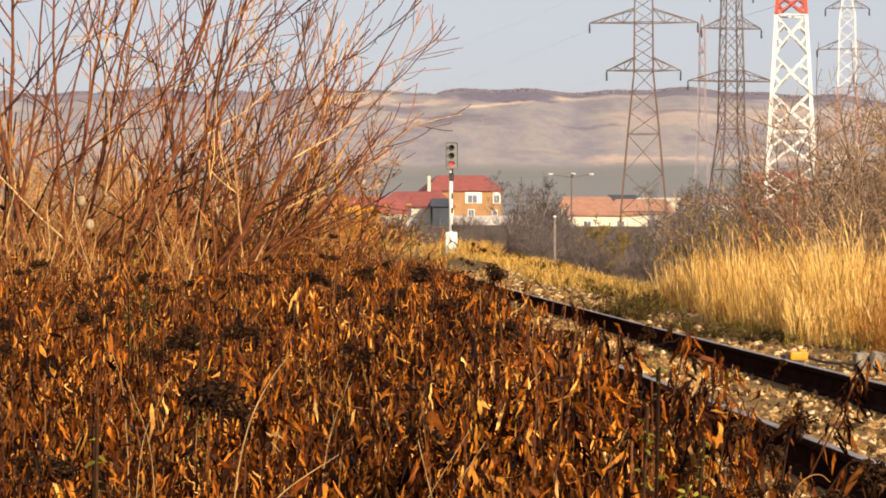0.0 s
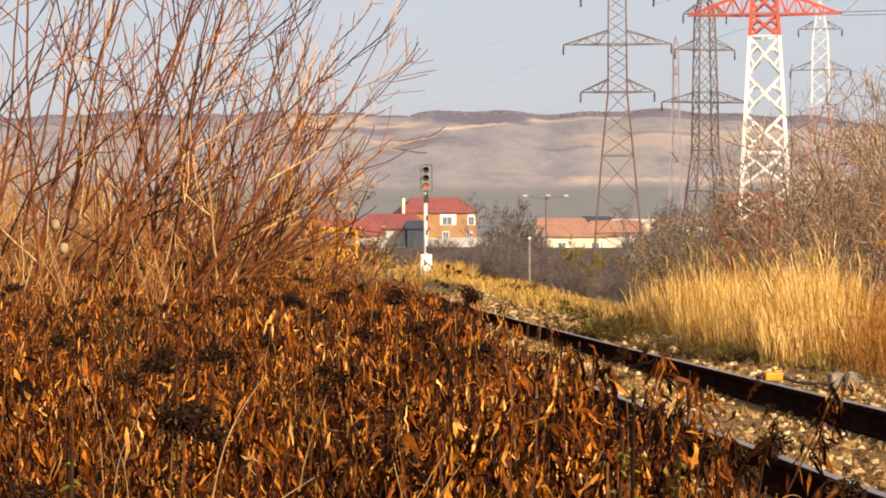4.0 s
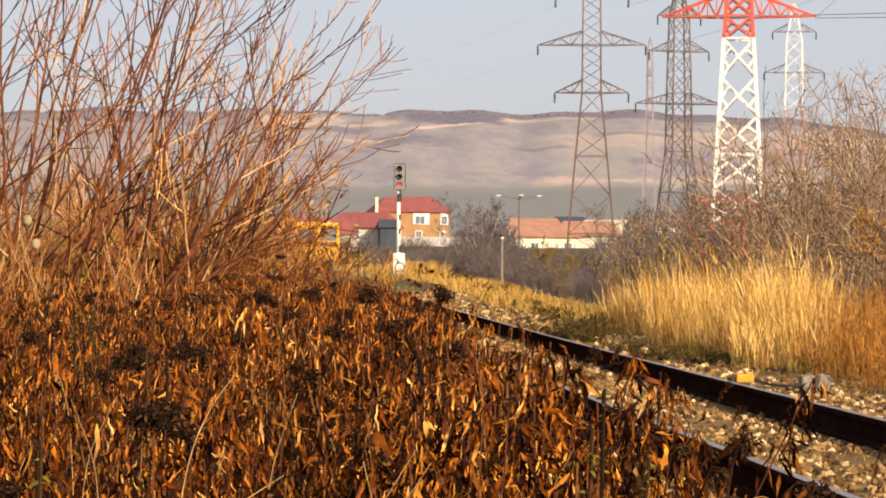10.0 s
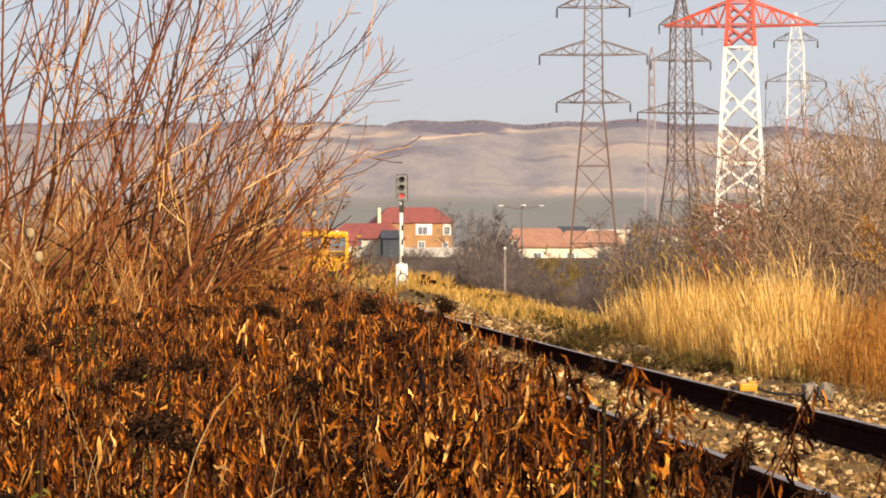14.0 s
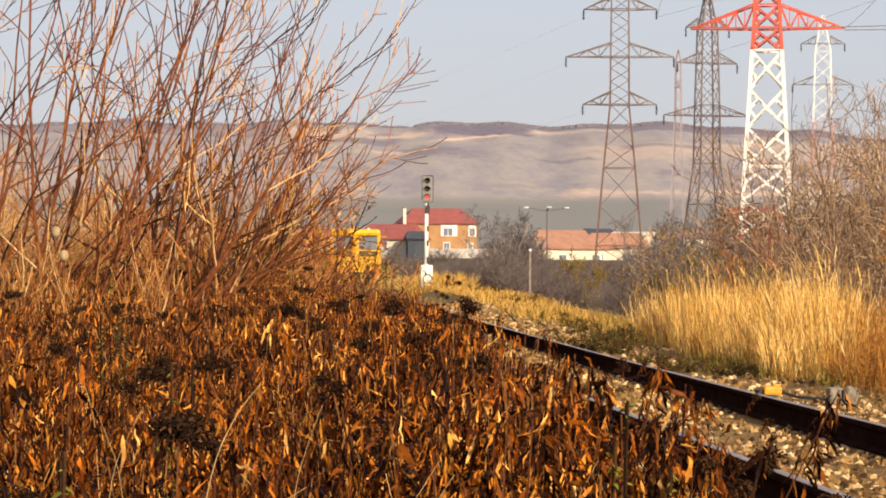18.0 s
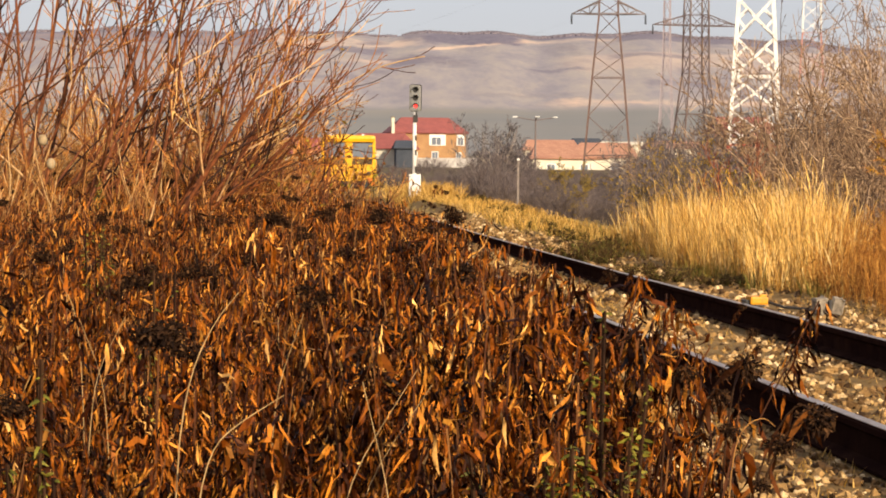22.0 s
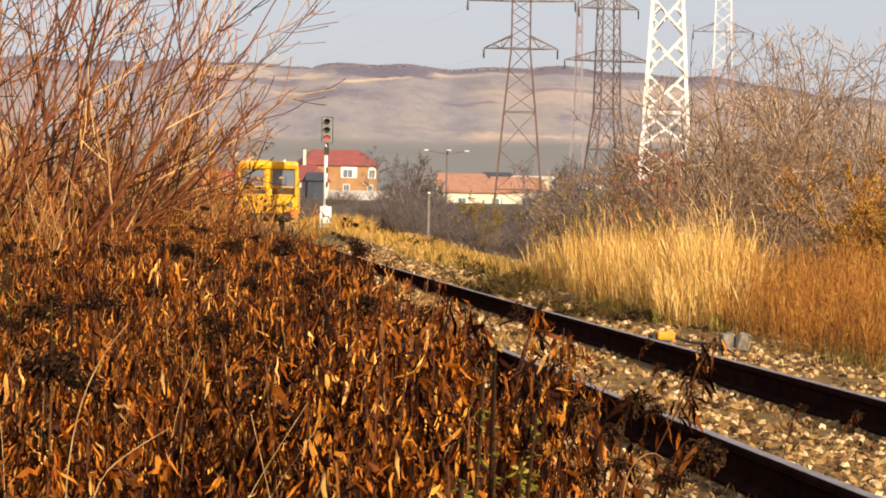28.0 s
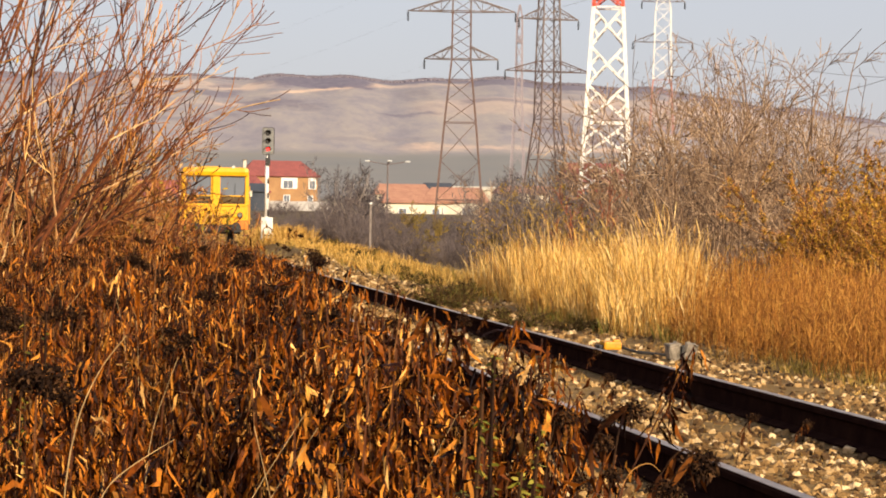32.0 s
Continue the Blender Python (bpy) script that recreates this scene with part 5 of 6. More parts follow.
def shrub_meshes(nst, h, spread, per, up, thick, lean=(0, 0), twig_len=0.7, low=0.2, thin=0.0038, angle=34):
    """Meshes of a many-stemmed bare shrub: a list of stems, and the branches and twigs."""
    a = rng.uniform(0, math.tau, nst)
    base = np.stack([np.cos(a) * 0.25, np.sin(a) * 0.25, np.full(nst, -0.1)], -1) * rng.uniform(0.2, 1.6, (nst, 1))
    base[:, 2] = -0.1
    d = np.stack([np.cos(a) * spread * rng.uniform(0.2, 1, nst) + lean[0], np.sin(a) * spread * rng.uniform(0.2, 1, nst) + lean[1], np.ones(nst)], -1)
    L = h * rng.uniform(0.65, 1.05, nst)
    s = grown(base, d, L, up, 0.045, 10)
    sr = thick * rng.uniform(0.55, 1.1, (nst, 1)) * np.linspace(1, 0.2, 10)[None]
    b, br = shoots(s, sr, per[0], low, 0.95, angle, np.full(nst * per[0], h * 0.5), up * 1.3, 0.06, 8)
    t, tr = shoots(b, br, per[1], 0.15, 0.98, angle - 2, np.full(len(b) * per[1], twig_len), up, 0.07, 5)
    sets = [tubes(b, np.maximum(br, thin * 1.2), 4), tubes(t, np.maximum(tr, thin), 3)]
    if per[2]:
        u, ur = shoots(t, tr, per[2], 0.2, 0.95, angle - 2, np.full(len(t) * per[2], twig_len * 0.5), up * 0.6, 0.1, 4)
        sets.append(tubes(u, np.maximum(ur, thin * 0.8), 3))
    return [tubes(s[i:i + 1], sr[i:i + 1], 6) for i in range(nst)], merged(*sets[:1]), merged(*sets[1:]), t


def shrub(name, at, meshes, mats, label, group, leaf=None, cat="shrub"):
    t = empty(name, at)
    if len(meshes[0]) < 13:
        for st in meshes[0]:
            part("stem", mesh_of("stem", *st, mats[0], True), None, t)
        bs = meshes[1]
    else:
        bs = merged(*meshes[0], meshes[1])
    tagged(part("branchwork", mesh_of("branchwork", *bs, mats[0]), None, t), kind="stuff")
    tagged(part("twig_crown", mesh_of("twig_crown", *meshes[2], mats[1]), None, t), kind="stuff")
    if leaf:
        m, n, size = leaf
        idx = rng.integers(0, len(meshes[3]), n)
        p, _ = along(meshes[3][idx], rng.uniform(0.2, 1, n))
        d = rng.normal(size=(n, 3))
        L = size * rng.uniform(0.6, 1.2, n)
        tagged(part("foliage", mesh_of("foliage", *leaves(p, d, L, L * 0.5, np.full(n, 0.3), 2), m), None, t, "sparse remaining leaves"), kind="stuff")
    tagged(t, label, cat, group)
    return t


def on(ax, d, rz=0.0, s=1.0):
    x = ax * d
    return pose(x, d, float(ground_z(x, d)), 0, 0, rz) @ Matrix.Scale(s, 4)


def sized(ob, s):
    ob.scale = (s, s, s)
    return ob


def copies(ob, spots):
    for ax, d, rz, s in spots:
        c = copy_thing(ob, on(ax, d, rz))
        c.scale = (s, s, s)


def bough_meshes(n, length, low, high, per, thick, thin):
    """Boughs of a shrub that all sweep over to one side and turn up; low and high are their slopes in degrees."""
    e = np.radians(np.linspace(low, high, n) + rng.normal(0, 4, n))
    base = np.stack([rng.normal(0, 0.3, n), rng.normal(0, 0.25, n), np.full(n, -0.1)], -1)
    d = np.stack([np.cos(e), rng.normal(0, 0.22, n), np.sin(e)], -1)
    L = length * rng.uniform(0.85, 1.05, n) * (0.72 + 0.55 * np.sin(e))
    s = grown(base, d, L, 0.003 + 0.024 * np.cos(e), 0.05, 13)
    sr = thick * rng.uniform(0.6, 1.1, (n, 1)) * np.linspace(1, 0.14, 13)[None] ** 0.85
    b, br = shoots(s, sr, per[0], 0.2, 0.95, 40, np.full(n * per[0], length * 0.46), 0.03, 0.055, 9, 0.3)
    t, tr = shoots(b, br, per[1], 0.3, 0.98, 38, np.full(len(b) * per[1], length * 0.19), 0.07, 0.07, 7, 0.3)
    return [tubes(s[i:i + 1], sr[i:i + 1], 6) for i in range(n)], tubes(b, np.maximum(br, thin * 1.3), 4), tubes(t, np.maximum(tr, thin), 3), t


LEFT = "bare shrubs left of the track"
m = shrub_meshes(4, 7.0, 0.42, (8, 3, 0), 0.02, 0.044, (0.12, 0.0), 0.9, 0.10, 0.0062, 46)
A1 = shrub("bare_shrub", on(-0.146, 30), m, (M_BARK, M_REDTWIG), "tall leafless shrub with red-brown stems leaning over weeds", LEFT, (M_YOLIVE, 70, 0.05))
m = shrub_meshes(5, 5.0, 0.7, (6, 3, 0), 0.035, 0.034, (0.16, 0.0), 0.85, 0.10, 0.0062, 46)
shrub("bare_shrub", on(-0.106, 33, 20), m, (M_BARK, M_REDTWIG), "tall leafless shrub with red-brown stems leaning over weeds", LEFT)
m = shrub_meshes(12, 2.4, 0.6, (7, 5, 2), 0.03, 0.013, (0.1, 0.0), 0.5, 0.08)
A3 = shrub("bare_shrub", on(-0.105, 37), m, (M_GOLD, M_GOLD), "low dense leafless shrub with golden twigs", LEFT)
m = bough_meshes(9, 4.55, 26, 80, (6, 4), 0.036, 0.0052)
A4 = shrub("bare_shrub", on(-0.122, 30.5), m, (M_BARK, M_REDTWIG), "leafless shrub with long boughs arching over the weeds", LEFT, (M_YOLIVE, 60, 0.05))
m = bough_meshes(6, 4.4, 46, 86, (6, 5), 0.030, 0.0052)
A6 = shrub("bare_shrub", on(-0.096, 33), m, (M_BARK, M_TWIG), "leafless shrub with slender boughs turning up over weeds", LEFT)
copies(A4, ((-0.166, 32, 14, 1.1), (-0.098, 35, -8, 0.76)))
copies(A6, ((-0.178, 30, -10, 1.1), (-0.076, 36, -20, 0.6)))
copies(A1, ((-0.178, 31, 100, 0.9),))
copies(A3, ((-0.070, 38, 15, 0.9), (-0.062, 42, 240, 0.9), (-0.18, 33, 0, 0.8), (-0.155, 36, 90, 0.9), (-0.130, 38, 160, 0.9), (-0.085, 42, 220, 0.95)))
copies(A3, ((-0.066, 44, 45, 0.85), (-0.12, 48, 300, 1.2), (-0.095, 50, 20, 1.2), (-0.057, 52, 120, 0.8), (-0.145, 50, 200, 1.4), (-0.075, 56, 10, 1.1), (-0.19, 44, 70, 1.3), (-0.188, 31, 40, 0.75), (-0.2, 33, 220, 0.8)))

m = shrub_meshes(6, 2.0, 0.45, (5, 4, 2), 0.05, 0.013, (0.02, 0), 0.4, 0.12, 0.0048, 40)
S1 = shrub("sapling", on(-0.0255, 43), m, (M_BARK, M_TWIG), "thin bare sapling with a few olive leaves above the weeds", "saplings", (M_SAPLEAF, 110, 0.07), "sapling")
copies(S1, ((-0.044, 35, 210, 1.2), (-0.050, 34, 75, 1.4), (-0.0165, 44, 10, 0.62), (-0.047, 39, 80, 1.0), (-0.048, 43, 250, 1.1), (-0.055, 38, 20, 1.2), (-0.060, 40, 140, 1.25), (-0.064, 36, 300, 1.2)))

m = shrub_meshes(8, 2.1, 0.4, (3, 2, 1), 0.04, 0.013, (0.05, 0.0), 0.4, 0.15, 0.004, 30)
A5 = shrub("cane_shrub", on(-0.168, 26), m, (M_CANE, M_TWIG), "clump of pale straw-coloured upright canes behind the weeds", LEFT)
copies(A5, ((-0.185, 26.5, 40, 1.0), (-0.150, 27, 90, 0.95), (-0.128, 27.5, 210, 0.95), (-0.108, 28, 260, 0.9), (-0.09, 30, 20, 0.9), (-0.2, 27, 130, 1.0), (-0.176, 28.5, 300, 1.1), (-0.135, 29, 60, 1.1), (-0.16, 25.5, 200, 0.9), (-0.192, 25, 330, 0.95), (-0.145, 25.5, 15, 0.8), (-0.215, 28, 10, 1.1)))

rng = np.random.default_rng(5)
RIGHT = "bare trees right of the track"
m = shrub_meshes(7, 5.8, 0.55, (9, 5, 2), 0.02, 0.046, (0, 0), 0.75, 0.15, 0.0065, 40)
C1 = shrub("bare_tree", on(0.200, 52), m, (M_GREYBARK, M_GREYBARK), "leafless grey-brown small tree with dense twigs", RIGHT, None, "tree")
m = shrub_meshes(8, 4.6, 0.85, (9, 5, 2), 0.01, 0.040, (-0.1, 0), 0.7, 0.1, 0.0065, 44)
C2 = shrub("bare_tree", on(0.165, 50), m, (M_GREYBARK, M_GREYBARK), "spreading leafless grey-brown thorn bush", RIGHT, None, "tree")
copies(C1, ((0.222, 58, 60, 0.85), (0.178, 62, 130, 1.12), (0.250, 54, 200, 0.5), (0.154, 66, 250, 0.85), (0.21, 66, 20, 1.2), (0.275, 60, 80, 0.5), (0.146, 62, 310, 0.8)))
copies(C2, ((0.185, 45, 100, 0.85), (0.142, 55, 200, 0.68), (0.215, 46, 30, 0.95), (0.245, 47, 140, 0.55), (0.122, 60, 80, 0.62), (0.105, 64, 20, 0.6), (0.195, 55, 300, 1.0), (0.27, 48, 10, 0.5), (0.230, 66, 222, 0.75), (0.150, 50, 270, 0.95), (0.160, 58, 190, 1.15)))
m = shrub_meshes(3, 6.8, 0.22, (7, 4, 2), 0.03, 0.04, (0.03, 0), 0.8, 0.25, 0.005, 42)
T1 = shrub("bare_tree", on(0.149, 52), m, (M_GREYBARK, M_GREYBARK), "tall slender leafless tree with few long branches", RIGHT, None, "tree")
copies(T1, ((0.205, 50, 40, 0.8), (0.218, 52, 190, 0.78), (0.228, 49, 310, 0.66), (0.183, 53, 10, 0.9), (0.192, 60, 120, 0.95), (0.172, 49, 240, 0.9)))
m = shrub_meshes(5, 1.9, 0.3, (5, 4, 1), 0.05, 0.014, (0, 0), 0.4, 0.1, 0.005, 30)
R1 = shrub("red_stem_shrub", on(0.126, 46), m, (M_REDSTEM, M_REDSTEM), "small shrub with reddish stems behind the reeds", "red stem shrubs")
copies(R1, ((0.123, 47.5, 90, 0.9), (0.1295, 46.5, 200, 0.85)))
m = shrub_meshes(14, 2.9, 0.8, (8, 5, 4), 0.02, 0.012, (0, 0), 0.4, 0.05)
Y1 = shrub("yellow_bush", on(0.248, 38), m, (M_BARK, M_TWIG), "bush with yellow-orange autumn leaves", "leafy bushes", (M_YLEAF, 9500, 0.052), "bush")
copies(Y1, ((0.205, 44, 140, 0.62), (0.226, 40, 260, 0.95), (0.238, 37, 50, 0.85), (0.272, 36, 90, 1.0), (0.262, 33, 30, 0.8), (0.262, 41, 300, 1.1), (0.232, 42, 200, 0.55)))
m = shrub_meshes(12, 2.2, 0.7, (8, 5, 4), 0.02, 0.012, (0, 0), 0.4, 0.05)
O1 = shrub("olive_bush", on(0.107, 47), m, (M_DARKTWIG, M_DARKTWIG), "bush with olive and yellow leaves before the trees", "leafy bushes", (M_YOLIVE, 3600, 0.045), "bush")
copies(O1, ((0.117, 45, 90, 0.85), (0.096, 52, 200, 0.8), (0.137, 45, 20, 0.62), (0.158, 43, 130, 0.6), (0.182, 42, 250, 0.62), (0.205, 41, 310, 0.6)))
m = shrub_meshes(12, 2.4, 0.6, (8, 5, 3), 0.02, 0.014, (0, 0), 0.4, 0.05)
O2 = shrub("olive_bush", on(0.0605, 99), m, (M_DARKTWIG, M_DARKTWIG), "rounded olive-green bush below the houses", "leafy bushes", (M_VERGE, 9500, 0.06), "bush")
sized(O2, 0.9)
m = shrub_meshes(16, 3.0, 0.7, (8, 5, 3), 0.03, 0.02, (0, 0), 0.5, 0.05, 0.007)
D1 = shrub("dark_thicket_bush", on(0.036, 125), m, (M_DARKTWIG, M_DARKTWIG), "dark grey leafless thicket bush", "dark thicket", None, "bush")
copies(D1, [(float(a), float(d), float(rz), float(s)) for a, d, rz, s in zip(np.linspace(0.026, 0.050, 11), rng.uniform(112, 150, 11), rng.uniform(0, 360, 11), rng.uniform(0.5, 0.85, 11))])
m = shrub_meshes(5, 4.6, 0.5, (10, 6, 3), 0.02, 0.05, (0, 0), 0.6, 0.12, 0.009, 42)
E1 = shrub("wispy_tree", on(0.029, 128), m, (M_PALEBARK, M_LILAC), "wispy leafless small tree with pale forked stems", "wispy bare trees", None, "tree")
copies(E1, ((0.033, 150, 75, 0.9), (0.030, 140, 60, 1.0), (0.035, 132, 120, 0.8), (0.0405, 145, 200, 0.5), (0.0375, 160, 20, 0.7), (0.031, 165, 250, 1.0), (0.085, 150, 10, 1.0), (0.095, 140, 80, 0.95), (0.104, 150, 150, 1.1), (0.112, 130, 220, 1.0)))
copies(D1, [(float(a), float(d), float(rz), float(s)) for a, d, rz, s in zip(np.linspace(0.006, 0.030, 16), rng.uniform(145, 215, 16), rng.uniform(0, 360, 16), rng.uniform(0.34, 0.5, 16))])
copies(D1, [(float(a), float(d), float(rz), float(s)) for a, d, rz, s in zip(np.linspace(-0.034, 0.034, 36), rng.uniform(150, 330, 36), rng.uniform(0, 360, 36), rng.uniform(0.3, 0.62, 36))])
copies(D1, [(float(a), float(d), float(rz), float(s)) for a, d, rz, s in zip(np.linspace(0.044, 0.125, 18), rng.uniform(112, 150, 18), rng.uniform(0, 360, 18), rng.uniform(0.26, 0.42, 18))])
copies(D1, [(float(a), float(d), float(rz), float(s)) for a, d, rz, s in zip(np.concatenate([np.linspace(-0.06, -0.02, 12), np.linspace(0.024, 0.047, 10), np.linspace(0.080, 0.11, 10)]), rng.uniform(220, 340, 32), rng.uniform(0, 360, 32), rng.uniform(0.5, 1.0, 32))])
copies(D1, [(float(a), float(d), float(rz), float(s)) for a, d, rz, s in zip(np.linspace(0.05, 0.078, 10), rng.uniform(220, 320, 10), rng.uniform(0, 360, 10), rng.uniform(0.2, 0.36, 10))])
copies(D1, [(float(a), float(d), float(rz), float(s)) for a, d, rz, s in zip(np.linspace(0.10, 0.30, 22), rng.uniform(75, 120, 22), rng.uniform(0, 360, 22), rng.uniform(0.9, 1.4, 22))])


# ---- grasses ----
def blades(x, y, h, w, lean, name, mat, label, cat, segs=3, wind=0.0):
    n = len(x)
    p = np.stack([x, y, ground_z(x, y) - 0.03], -1)
    d = np.stack([rng.normal(wind, lean, n), rng.normal(0, lean, n), np.ones(n)], -1)
    v, f = leaves(p, d, h, w, rng.uniform(0.0, 0.18, n), segs, 0.4)
    tagged(new(name, mesh_of(name, v, f, mat)), label, cat, kind="stuff")


def reeds():
    y = rng.uniform(26.5, 44, 60000)
    x = rng.uniform(2, 9, 60000)
    off = x - track_x(y)
    ax = x / y
    lo = 2.45 + 0.25 * np.sin(y * 1.7) + 0.5 * sstep(32, 40, y)
    k = (off > lo) & (off < lo + 3.2) & (ax > 0.0615 + 0.006 * np.sin(y)) & (ax < 0.168 + 0.007 * np.sin(y * 2))
    k &= patchy(x, y, 0.8) > rng.uniform(-2.6, 0.6, len(x))
    x, y = x[k][:15500], y[k][:15500]
    h = (1.08 + 0.16 * patchy(x, y, 0.6) + 0.07 * patchy(x + 5, y, 1.9)) * rng.uniform(0.45, 1.12, len(x)) * (0.62 + 0.38 * sstep(0, 0.9, x - track_x(y) - 2.5)) * (1 - 0.5 * (1 - sstep(0.058, 0.082, x / y)))
    blades(x, y, h, rng.uniform(0.005, 0.012, len(x)), 0.13, "tall_reed_grass", M_REED, "tall golden dry reed grass beside the track", "reed grass", 4, -0.03)
    k = rng.random(len(x)) < 0.09
    p = np.stack([x[k], y[k], ground_z(x[k], y[k]) + h[k] * 0.95], -1)
    d = np.stack([rng.normal(-0.1, 0.2, k.sum()), rng.normal(0, 0.2, k.sum()), np.ones(k.sum())], -1)
    v, f = leaves(p, d, rng.uniform(0.15, 0.42, k.sum()), rng.uniform(0.006, 0.012, k.sum()), np.full(k.sum(), 0.3), 3)
    tagged(new("reed_plumes", mesh_of("reed_plumes", v, f, M_REED)), "pale feathery plumes above the reed grass", "reed plumes", kind="stuff")


reeds()


def brush():
    y = rng.uniform(19, 31, 26000)
    x = rng.uniform(3.4, 10, 26000)
    off, ax = x - track_x(y), x / y
    k = (off > 2.55 + 0.2 * np.sin(y * 2.1)) & (ax > 0.161 + 0.005 * np.sin(y * 3)) & (ax < 0.34)
    x, y = x[k][:5200], y[k][:5200]
    n = len(x)
    h = (0.92 + 0.1 * patchy(x, y, 0.5)) * rng.uniform(0.6, 1.1, n) * (0.5 + 0.5 * sstep(2.5, 3.8, x - track_x(y)))
    p = np.stack([x, y, ground_z(x, y) - 0.02], -1)
    s = grown(p, np.stack([rng.normal(0, 0.16, n), rng.normal(0, 0.16, n), np.ones(n)], -1), h, 0.03, 0.07, 5)
    idx = np.repeat(np.arange(n), 11)
    q, d = along(s[idx], rng.uniform(0.2, 1, len(idx)))
    d = d + rng.normal(size=d.shape) * 0.5
    L = rng.uniform(0.05, 0.16, len(idx))
    v, f = merged(tubes(s, np.full((n, 5), 0.0026) * np.linspace(1, 0.6, 5), 3), leaves(q, d, L, L * 0.045, np.full(len(idx), 0.1), 2))
    tagged(new("brown_brush", mesh_of("brown_brush", v, f, M_BRUSH)), "fine rust-brown dry brush beside the reeds", "brush", kind="stuff")


brush()


def low_grass():
    sets = []
    for y0, y1, n, lo, hi, h0, w0 in ((30, 60, 13000, 2.85, 6.5, 0.25, 0.012), (60, 130, 9000, 2.6, 5.2, 0.36, 0.022), (60, 130, 4000, -6, -1.8, 0.34, 0.025), (113, 127, 4200, 1.7, 4.6, 0.95, 0.028), (130, 260, 4000, 1.0, 9.0, 0.5, 0.05), (130, 260, 5000, -14, -2, 0.5, 0.05), (17, 34, 3500, 2.1, 3.2, 0.10, 0.008), (9, 18, 2600, -0.6, 0.6, 0.07, 0.004), (14, 60, 4000, -0.6, 0.6, 0.09, 0.006), (20, 40, 6000, -0.6, 0.6, 0.08, 0.008), (9, 30, 3000, -1.25, -0.85, 0.08, 0.005)):
        y = rng.uniform(y0, y1, n)
        x = track_x(y) + rng.uniform(lo, hi, n)
        k = patchy(x, y, 1.1) > rng.uniform(-1.4, 1.3, n)
        x, y = x[k], y[k]
        p = np.stack([x, y, ground_z(x, y) - 0.02], -1)
        d = np.stack([rng.normal(0, 0.35, len(x)), rng.normal(0, 0.35, len(x)), np.ones(len(x))], -1)
        sets.append(leaves(p, d, h0 * rng.uniform(0.4, 1.3, len(x)), w0 * rng.uniform(0.6, 1.4, len(x)), np.full(len(x), 0.2), 3))
    v, f = merged(*sets)
    tagged(new("low_grass", mesh_of("low_grass", v, f, M_GRASS)), "low dry yellow grass along the track", "grass", kind="stuff")


low_grass()
y = rng.uniform(34, 110, 5200)
x = track_x(y) + rng.uniform(2.4, 4.6, 5200)
k = patchy(x, y, 0.55) > rng.uniform(0.0, 1.6, 5200)
blades(x[k], y[k], rng.uniform(0.12, 0.42, k.sum()), rng.uniform(0.012, 0.026, k.sum()), 0.4, "olive_tufts", M_VERGE, "olive green tufts in the dry verge grass", "grass")
y = rng.uniform(15, 25, 9000)
x = track_x(y) + 2.35 + 1.3 * rng.random(9000) ** 1.3
k = (x / y > 0.195) & (patchy(x, y, 1.4) > rng.uniform(-1.6, 1.0, 9000))
blades(x[k], y[k], rng.uniform(0.05, 0.16, k.sum()), rng.uniform(0.004, 0.009, k.sum()), 0.45, "green_verge_grass", M_VERGE, "short olive green grass at the ballast edge", "grass")
y = rng.uniform(26, 42, 3000)
x = track_x(y) + 2.3 + 0.25 * np.sin(y * 1.7) + 0.5 * sstep(32, 40, y) + 0.5 * rng.random(3000)
k = patchy(x, y, 0.9) > rng.uniform(-0.4, 1.2, 3000)
blades(x[k], y[k], rng.uniform(0.12, 0.34, k.sum()), rng.uniform(0.006, 0.012, k.sum()), 0.3, "green_grass_tufts", M_TUFT, "green and olive grass tufts at the foot of reeds", "grass")
m = shrub_meshes(16, 0.42, 0.9, (6, 5, 3), 0.02, 0.006, (0, 0), 0.16, 0.05)
copies(D1, [(float(a), float(d), float(rz), float(s)) for a, d, rz, s in zip(np.linspace(0.046, 0.13, 24), rng.uniform(150, 215, 24), rng.uniform(0, 360, 24), rng.uniform(0.4, 0.62, 24))])
L1 = shrub("low_dark_bush", on(0.0665, 38), m, (M_LOWTWIG, M_LOWTWIG), "low dark green and brown bush at the verge", "low dark bushes", (M_OLIVE, 1100, 0.035), "bush")
copies(L1, ((0.0235, 95, 20, 1.1), (0.038, 80, 140, 1.0), (0.050, 62, 60, 0.7), (0.064, 50, 250, 0.6), (0.057, 56, 310, 0.6), (0.073, 42, 10, 0.9), (0.072, 37, 80, 0.7), (0.1, 30.5, 100, 0.6), (0.118, 29.5, 10, 0.5), (0.135, 29, 60, 0.5), (0.088, 33, 10, 0.5)))
copies(D1, [(float(a), float(d), float(rz), float(s)) for a, d, rz, s in zip(np.linspace(0.034, 0.082, 26), rng.uniform(104, 126, 26), rng.uniform(0, 360, 26), rng.uniform(0.36, 0.56, 26))])
copies(D1, [(float(a), float(d), float(rz), float(s)) for a, d, rz, s in zip(np.linspace(0.050, 0.105, 16), rng.uniform(84, 104, 16), rng.uniform(0, 360, 16), rng.uniform(0.3, 0.45, 16))])


